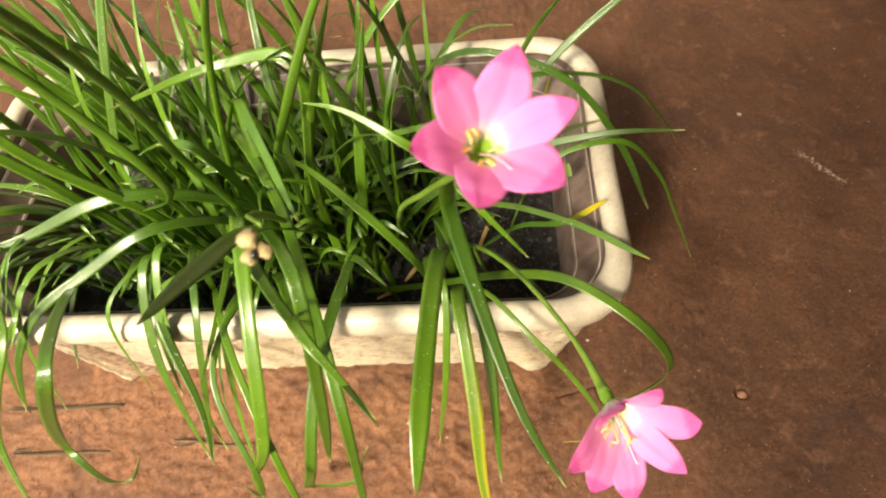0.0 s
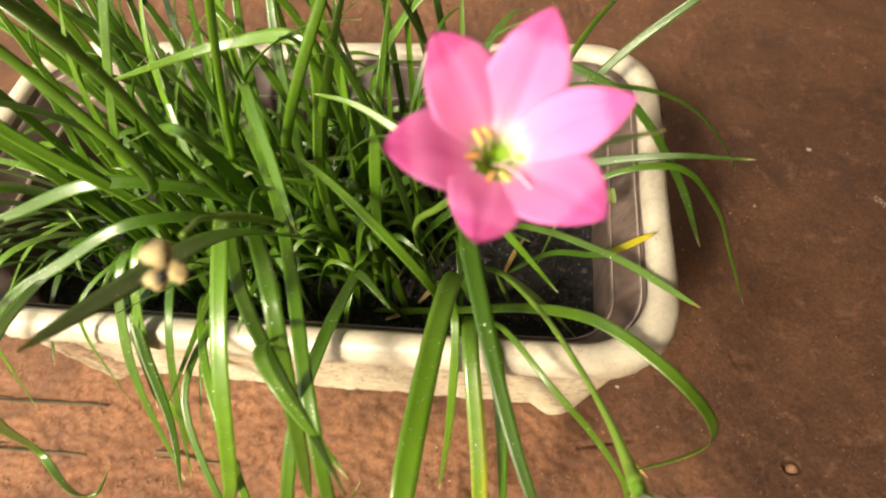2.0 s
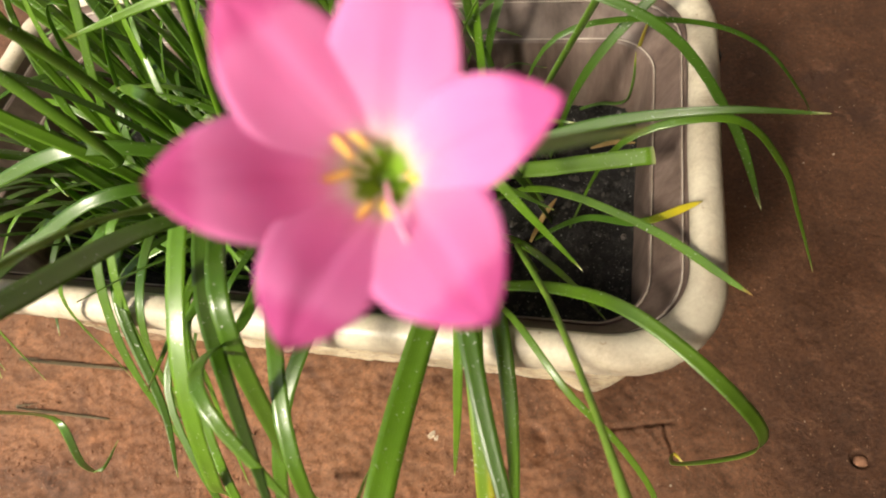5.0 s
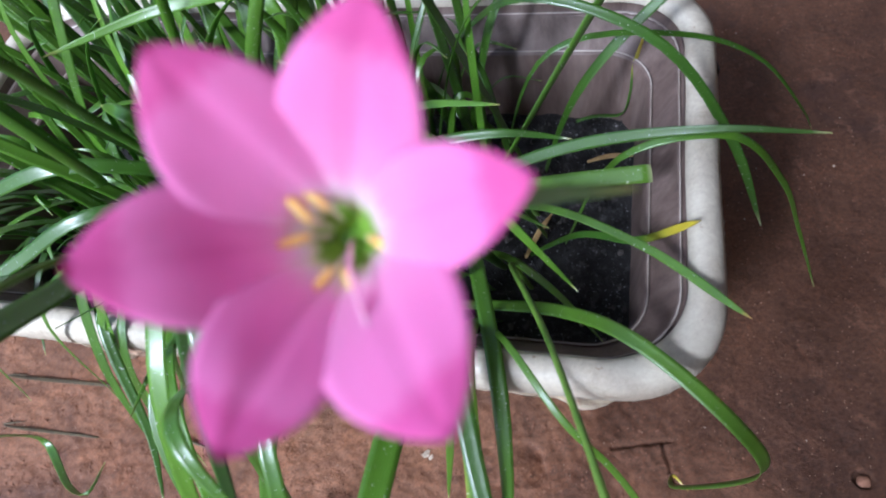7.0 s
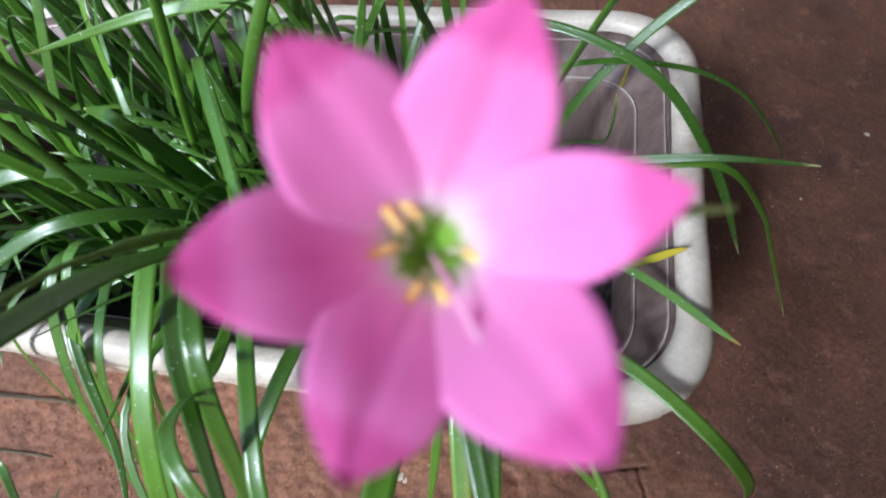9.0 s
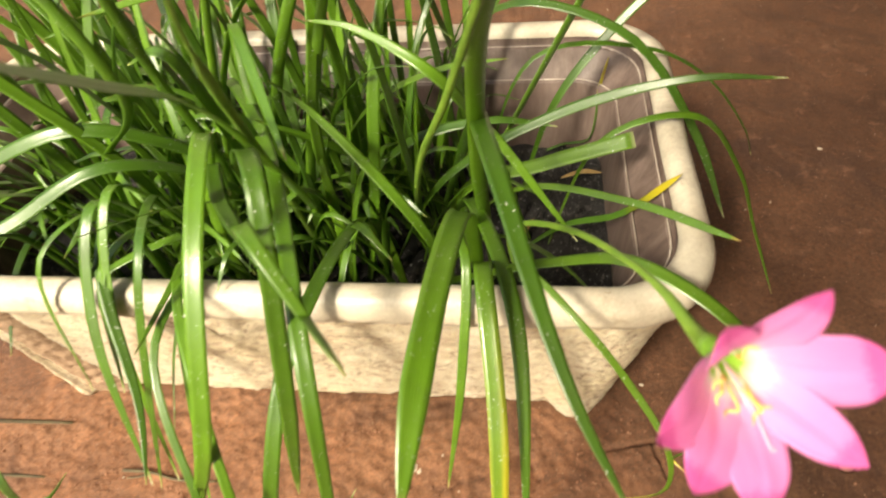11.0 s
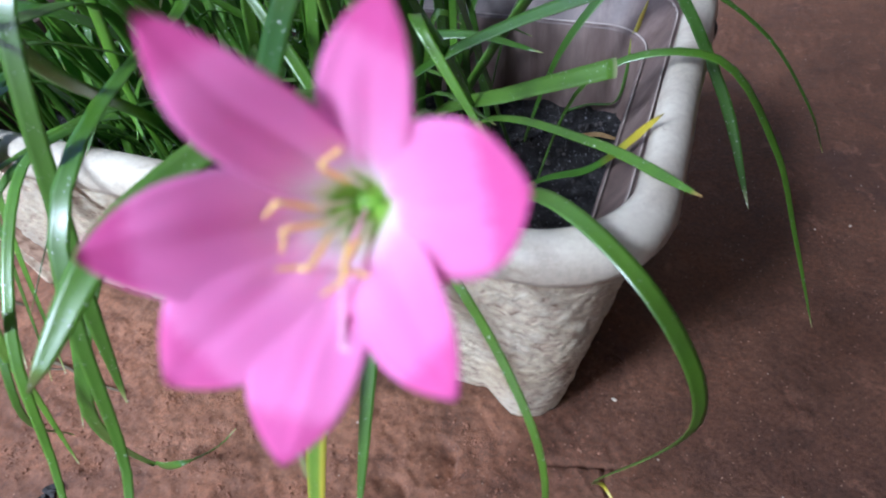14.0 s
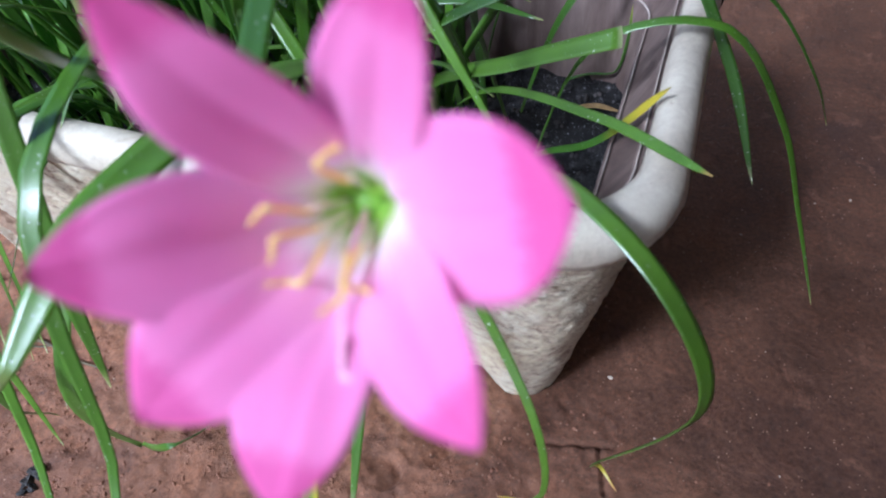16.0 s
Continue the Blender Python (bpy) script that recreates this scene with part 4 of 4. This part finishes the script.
blade(PLANT_MIDDLE_LEFT, [(-0.336, 0.122, 0.080), (-0.333, 0.087, 0.175), (-0.331, 0.052, 0.214), (-0.347, 0.027, 0.206), (-0.353, 0.003, 0.114)], 0.004, LEAF)
blade(PLANT_MIDDLE, [(-0.255, 0.121, 0.080), (-0.252, 0.086, 0.175), (-0.250, 0.051, 0.196), (-0.250, 0.035, 0.201), (-0.255, 0.023, 0.188)], 0.007, LEAF)
blade(PLANT_MIDDLE, [(-0.276, 0.100, 0.080), (-0.273, 0.054, 0.175), (-0.271, 0.019, 0.194), (-0.285, -0.001, 0.130), (-0.287, -0.044, 0.040)], 0.005, LEAF)
blade(PLANT_LEFT, [(-0.406, 0.108, 0.080), (-0.403, 0.073, 0.175), (-0.401, 0.038, 0.219), (-0.415, 0.020, 0.190), (-0.429, -0.003, 0.100)], 0.006, LEAF)
blade(PLANT_MIDDLE_LEFT, [(-0.312, 0.115, 0.080), (-0.309, 0.080, 0.175), (-0.307, 0.045, 0.205), (-0.315, 0.027, 0.199), (-0.325, -0.003, 0.125)], 0.007, LEAF)
blade(PLANT_MIDDLE, [(-0.245, 0.170, 0.080), (-0.238, 0.134, 0.156), (-0.202, 0.138, 0.287), (-0.179, 0.144, 0.347)], 0.0085, LEAF, twist=-60)
blade(PLANT_PINK, [(-0.100, 0.190, 0.080), (-0.136, 0.201, 0.182), (-0.169, 0.193, 0.294), (-0.176, 0.177, 0.325)], 0.0085, LEAF, twist=-40)
blade(PLANT_MIDDLE, [(-0.240, 0.120, 0.080), (-0.263, 0.115, 0.190), (-0.271, 0.092, 0.283), (-0.309, 0.114, 0.265)], 0.0110, LEAF, twist=-20)
blade(PLANT_MIDDLE, [(-0.200, 0.160, 0.080), (-0.255, 0.131, 0.205), (-0.261, 0.149, 0.267), (-0.211, 0.057, 0.246)], 0.0080, LEAF, twist=20, blunt=0.9)
blade(PLANT_MIDDLE, [(-0.260, 0.120, 0.080), (-0.256, 0.090, 0.204), (-0.194, -0.006, 0.291), (-0.200, -0.036, 0.199), (-0.214, -0.048, 0.109)], 0.0095, LEAF, twist=-10, blunt=0.9)

# ---- the crowd of leaves behind and between them ----
rng = random.Random(11)
for clump, cx, cy, count in ((PLANT_LEFT, -0.385, 0.16, 16), (PLANT_MIDDLE_LEFT, -0.335, 0.17, 30), (PLANT_MIDDLE, -0.27, 0.16, 28), (PLANT_PINK, -0.19, 0.17, 20), (PLANT_NODDING, -0.13, 0.18, 9)):
    for k in range(count):
        bx, by = cx + rng.gauss(0, 0.022), min(0.25, max(0.09, cy + rng.gauss(0, 0.03)))
        a = radians(rng.choice((rng.uniform(90, 220), rng.uniform(100, 200), rng.uniform(60, 150), rng.uniform(200, 330), rng.uniform(-30, 60))))
        dx, dy = math.cos(a), math.sin(a)
        steep = rng.random()
        if steep < 0.6:
            high, reach, drop = rng.uniform(0.13, 0.24), rng.uniform(0.03, 0.11), rng.uniform(-0.02, 0.02)
        else:
            high, reach, drop = rng.uniform(0.06, 0.13), rng.uniform(0.06, 0.13), rng.uniform(0.01, 0.06)
        if bx + dx * reach * 1.45 > -0.03:
            dx, dy = -dx, dy
        z = SOIL_Z - 0.01
        blade(clump, [(bx, by, z), (bx + dx * reach * 0.25, by + dy * reach * 0.25, z + high * 0.45), (bx + dx * reach * 0.65, by + dy * reach * 0.65, z + high * 0.85),
                      (bx + dx * reach * 1.1, by + dy * reach * 1.1, z + high - drop * 0.4), (bx + dx * reach * 1.45, by + dy * reach * 1.45, z + high - drop)],
              rng.uniform(0.0050, 0.0088), LEAF, twist=rng.uniform(-50, 50), n=20)

for clump, cx in ((PLANT_LEFT, -0.37), (PLANT_MIDDLE_LEFT, -0.33), (PLANT_MIDDLE, -0.28), (PLANT_MIDDLE, -0.23), (PLANT_PINK, -0.18)):
    for k in range(6):
        bx, by, z = cx + rng.gauss(0, 0.02), rng.uniform(0.12, 0.24), SOIL_Z - 0.01
        a, high, reach = radians(rng.uniform(60, 170)), rng.uniform(0.17, 0.27), rng.uniform(0.03, 0.10)
        dx, dy = math.cos(a) * reach, math.sin(a) * reach * 0.6
        blade(clump, [(bx, by, z), (bx + dx * 0.2, by + dy * 0.2, z + high * 0.45), (bx + dx * 0.6, by + dy * 0.6, z + high * 0.85), (bx + dx * 1.2, by + dy * 1.2, z + high)],
              rng.uniform(0.0055, 0.0085), LEAF, twist=rng.uniform(-60, 60), n=18)

# low leaves close together in the shade of the tall ones
for k in range(130):
    bx, by, z = rng.uniform(-0.405, -0.15), rng.uniform(0.085, 0.245), SOIL_Z - 0.01
    clump = min(((abs(bx - at), n) for n, at in enumerate((-0.43, -0.35, -0.27, -0.19))))[1]
    a, high, reach = radians(rng.uniform(0, 360)), rng.uniform(0.05, 0.13), rng.uniform(0.02, 0.07)
    dx, dy = math.cos(a) * reach, math.sin(a) * reach * 0.8
    blade((PLANT_LEFT, PLANT_MIDDLE_LEFT, PLANT_MIDDLE, PLANT_PINK)[clump], [(bx, by, z), (bx + dx * 0.3, by + dy * 0.3, z + high * 0.6), (bx + dx * 0.8, by + dy * 0.8, z + high), (bx + dx * 1.3, by + dy * 1.3, z + high * 0.92)],
          rng.uniform(0.0055, 0.0095), LEAF, twist=rng.uniform(-60, 60), n=14)
# long leaves that lean out over the far end
for k in range(7):
    bx, by, z = rng.uniform(-0.39, -0.32), rng.uniform(0.10, 0.23), SOIL_Z - 0.01
    high, reach, sway = rng.uniform(0.20, 0.29), rng.uniform(0.09, 0.16), rng.uniform(-0.02, 0.05)
    blade(PLANT_LEFT, [(bx, by, z), (bx - reach * 0.2, by + sway * 0.2, z + high * 0.5), (bx - reach * 0.6, by + sway * 0.6, z + high * 0.9), (bx - reach * 1.1, by + sway, z + high)],
          rng.uniform(0.0075, 0.0105), LEAF, twist=rng.uniform(-60, 20), n=18)

# thin leaves that arch forward over the rim near the far end
for k in range(12):
    bx, by, z = rng.uniform(-0.415, -0.36), rng.uniform(0.085, 0.14), SOIL_Z - 0.01
    high, reach, side = rng.uniform(0.11, 0.16), rng.uniform(0.05, 0.10), rng.uniform(-0.10, -0.03)
    blade(PLANT_LEFT, [(bx, by, z), (bx + side * 0.2, by - reach * 0.25, z + high * 0.8), (bx + side * 0.6, by - reach * 0.7, z + high), (bx + side * 1.1, by - reach * 1.15, z + high * 0.75)],
          rng.uniform(0.0050, 0.0075), LEAF, twist=rng.uniform(-40, 20), n=18)

# ---- the dried seed capsule ----
bm = bmesh.new()
tube(bm, spline([(-0.245, 0.140, 0.080), (-0.232, 0.080, 0.220), (-0.196, -0.010, 0.350), (-0.1640, -0.0560, 0.4060)], 20), [(0.0023 - 0.0003 * i / 20) * (1.0 if i < 14 else 0.42) for i in range(21)], 10)
pod_stalk = part("seed_stalk", bm, STALK, PLANT_MIDDLE, "thin green fruiting stalk")
for k, (dx, dy, dz, r) in enumerate(((-0.0014, -0.0020, 0.0018, 0.0034), (-0.0014, -0.0064, -0.0010, 0.0026), (0.0030, -0.0048, -0.0004, 0.0025))):
    bm = bmesh.new()
    blob(bm, (-0.1634 + dx, -0.0620 + dy, 0.4085 + dz), (r, r * 0.9, r * 0.85), k, 0.55, k * 3.1)
    part("seed_capsule", bm, POD, pod_stalk, "cream dried lobe of a seed capsule")
bm = bmesh.new()
blob(bm, (-0.1628, -0.0688, 0.4092), (0.0014, 0.0012, 0.0012), 0.4, 0.2, 9.0)
part("seed", bm, SEED, pod_stalk, "black seed")

# ---- small weeds between the lilies ----
for wx, wy in ((-0.381, 0.090), (-0.335, 0.118), (-0.300, 0.105)):
    weed = tagged(new("clover_weed"), "small round-leaved green weed growing in planter soil", "weed", group="small weeds in the planter")
    for k in range(5):
        a = 2.4 * k + wx * 50
        far, high = rng.uniform(0.006, 0.017), rng.uniform(0.020, 0.045)
        foot, top = Vector((wx, wy, SOIL_Z - 0.004)), Vector((wx + far * math.cos(a), wy + far * math.sin(a), SOIL_Z + high))
        bm = bmesh.new()
        tube(bm, spline([foot, (foot + top) / 2 + Vector((0, 0, 0.006)), top], 6), [0.0006] * 7, 5)
        stem = part("stem", bm, STALK, weed)
        r = rng.uniform(0.0048, 0.0070)
        verts, uvs, tilt = [], [], Matrix.Rotation(rng.uniform(-0.5, 0.5), 3, "X") @ Matrix.Rotation(rng.uniform(-0.5, 0.5), 3, "Y")
        for layer in (0.0, -0.0004):
            verts.append(top + tilt @ Vector((0, 0, layer - 0.0006)))
            uvs.append((0.5, 0.3))
            for i in range(14):
                q = 2 * math.pi * i / 14
                rr = r * (1 - 0.22 * max(0.0, math.cos(q)) ** 8)
                verts.append(top + tilt @ Vector((rr * math.cos(q), rr * math.sin(q) * 0.9, layer + 0.0008 * math.cos(2 * q))))
                uvs.append((0.5 + 0.4 * math.cos(q), 0.5 + 0.3 * math.sin(q)))
        faces = [(0, 1 + i, 1 + (i + 1) % 14) for i in range(14)] + [(15, 16 + (i + 1) % 14, 16 + i) for i in range(14)]
        faces += [(1 + i, 16 + i, 16 + (i + 1) % 14, 1 + (i + 1) % 14) for i in range(14)]
        mesh_object("leaflet", verts, faces, LEAF, stem, "", uvs)

# ---- crumbs of soil ----
def crumbs(name, count, place, size, mat, label, category, seed, rise=0.1):
    pick = random.Random(seed)
    base = bmesh.new()
    bmesh.ops.create_icosphere(base, subdivisions=1, radius=1.0)
    shape = [v.co.copy() for v in base.verts]
    tris = [[v.index for v in f.verts] for f in base.faces]
    base.free()
    verts, faces = [], []
    for k in range(count):
        x, y, z = place(pick)
        s = size[0] * (size[1] / size[0]) ** (pick.random() ** 2.2)
        turn = Euler((pick.uniform(0, 6), pick.uniform(0, 6), pick.uniform(0, 6))).to_matrix()
        sx, sy, sz = s * pick.uniform(0.7, 1.3), s * pick.uniform(0.7, 1.3), s * pick.uniform(0.5, 0.9)
        at = len(verts)
        for v in shape:
            j = 1 + 0.35 * noise.noise(v * 1.9 + Vector((k, 0, 0)))
            q = turn @ Vector((v.x * sx * j, v.y * sy * j, v.z * sz * j))
            verts.append((x + q.x, y + q.y, z + q.z + s * rise))
        faces += [tuple(at + i for i in t) for t in tris]
    return tagged(mesh_object(name, verts, faces, mat, smooth=False), label, category, kind="stuff")


def in_planter(pick):
    x, y = pick.uniform(-0.48, -0.042), pick.uniform(0.062, 0.258)
    return x, y, soil_height(x, y)


def on_floor(pick):
    while True:
        x, y = pick.gauss(-0.26, 0.22), pick.gauss(-0.02, 0.13)
        if x < -0.02 - 0.05 * pick.random() ** 3 + (0.3 if pick.random() < 0.06 else 0.0) and noise.noise(Vector((x * 32, y * 32, 2.0))) > pick.uniform(-0.5, 0.3) and not (-0.50 < x < -0.03 and 0.05 < y < 0.27) and y < 0.7:
            return x, y, ground_height(x, y)


def floor_anywhere(pick):
    while True:
        x, y = pick.uniform(-0.75, 0.42), pick.uniform(-0.30, 0.66)
        if not (-0.50 < x < -0.03 and 0.05 < y < 0.27):
            return x, y, ground_height(x, y)


crumbs("soil_crumbs", 7000, in_planter, (0.0004, 0.0030), SOIL, "loose dark crumbs of potting soil", "soil", 3)
crumbs("soil_specks", 5200, in_planter, (0.0002, 0.0008), SPECK, "tiny grey specks on dark potting soil", "soil", 4, 0.9)
crumbs("floor_grit", 15000, on_floor, (0.0002, 0.0014), EARTH, "fine reddish grit scattered over an earthen floor", "grit", 5)
crumbs("red_grit", 900, on_floor, (0.0002, 0.0010), PEBBLE, "small reddish stones in an earthen floor", "grit", 15)
crumbs("pale_grit", 520, floor_anywhere, (0.0002, 0.0011), CHIP, "scattered pale lime specks on an earthen floor", "grit", 6)

def along_scratch(pick):
    s = pick.random()
    x, y = 0.236 + 0.040 * s + pick.gauss(0, 0.0016), 0.304 - 0.047 * s + pick.gauss(0, 0.0022)
    return x, y, ground_height(x, y)


crumbs("scratch_debris", 150, along_scratch, (0.0002, 0.0012), CHIP, "line of pale debris along a floor scratch", "grit", 8)

# ---- litter ----
def strip(name, points, width, mat, label, category, curl=0.0):
    ob = blade(None, points, width, mat, twist=curl, blunt=0.4, name=name, n=14)
    return tagged(ob, label, category, group="dry litter")


def on_ground(x, y, lift=0.0012):
    return (x, y, ground_height(x, y) + lift)


for ax, ay, bx, by, w in ((-0.577, 0.036, -0.540, 0.036, 0.005), (-0.556, -0.007, -0.521, -0.003, 0.004), (-0.451, 0.072, -0.432, 0.075, 0.004)):
    mx, my = (ax + bx) / 2, (ay + by) / 2 - 0.003
    strip("dead_leaf", [on_ground(ax, ay, 0.001), on_ground(mx, my, 0.003), on_ground(bx, by, 0.001)], w, TWIG, "withered dark brown leaf strip lying on the floor", "dead leaf", 60)
for x0, y0, a, size in ((-0.177, 0.094, 0.3, 0.016), (-0.233, 0.200, 0.1, 0.024), (-0.056, 0.215, 0.2, 0.016), (-0.10, 0.15, 1.2, 0.02), (-0.20, 0.14, 2.2, 0.022), (-0.16, 0.115, 0.8, 0.014)):
    dx, dy = math.cos(a) * size, math.sin(a) * size
    strip("straw", [(x0 - dx, y0 - dy, soil_height(x0 - dx, y0 - dy) + 0.004), (x0, y0, soil_height(x0, y0) + 0.008), (x0 + dx, y0 + dy, soil_height(x0 + dx, y0 + dy) + 0.004)],
          0.0045, STRAW, "dry straw-coloured leaf scrap on dark potting soil", "straw", 40)
for x0, y0, s in ((-0.174, 0.015, 0.0030), (-0.170, 0.013, 0.0018), (-0.528, 0.607, 0.004), (-0.011, 0.090, 0.0016), (0.189, 0.365, 0.0022)):
    bm = bmesh.new()
    blob(bm, (x0, y0, ground_height(x0, y0) + s * 0.22), (s, s * 0.7, s * 0.4), x0 * 30, 0.9, y0 * 40)
    tagged(part("lime_chip", bm, CHIP, None, smooth=False), "small pale flake of lime plaster on the floor", "chip", group="lime chips on the floor")
bm = bmesh.new()
blob(bm, (0.1175, 0.0362, ground_height(0.1175, 0.0362) + 0.0022), (0.0048, 0.0042, 0.0034), 0.5, 0.3, 2.0)
tagged(part("pebble", bm, PEBBLE, None), "round reddish pebble sitting in a floor hollow", "pebble")
strip("leaf_scrap", [(0.0008, 0.229, 0.177), (0.0022, 0.226, 0.173), (0.0020, 0.223, 0.169)], 0.0022, DULL, "black shrivelled leaf scrap stuck on a planter rim", "dead leaf", 80)
bm = bmesh.new()
twig_line = [on_ground(-0.388, 0.0015, 0.001), on_ground(-0.365, 0.0, 0.002), on_ground(-0.345, -0.003, 0.0012), on_ground(-0.314, -0.003, 0.001)]
tube(bm, spline(twig_line, 14), [0.0014 - 0.0006 * i / 14 for i in range(15)], 6)
tube(bm, spline([on_ground(-0.364, 0.0, 0.0018), on_ground(-0.372, -0.003, 0.002), on_ground(-0.382, -0.0045, 0.001)], 6), [0.0006] * 7, 6)
tagged(part("twig", bm, TWIG, None), "thin dark forked twig lying on an earthen floor", "twig", group="dry litter")
bm = bmesh.new()
for k, (dx, dy, s) in enumerate(((0.0, 0.0, 0.0050), (-0.003, -0.006, 0.0042), (0.0025, -0.009, 0.0034), (-0.001, -0.013, 0.0028))):
    blob(bm, (-0.310 + dx, -0.0715 + dy, ground_height(-0.310 + dx, -0.0715 + dy) + s * 0.3), (s, s * 0.7, s * 0.5), k * 1.3, 1.1, k * 2.7)
tagged(part("litter_clump", bm, DULL, None, smooth=False), "crumpled black scrap of rotten leaf on the floor", "dead leaf", group="dry litter")
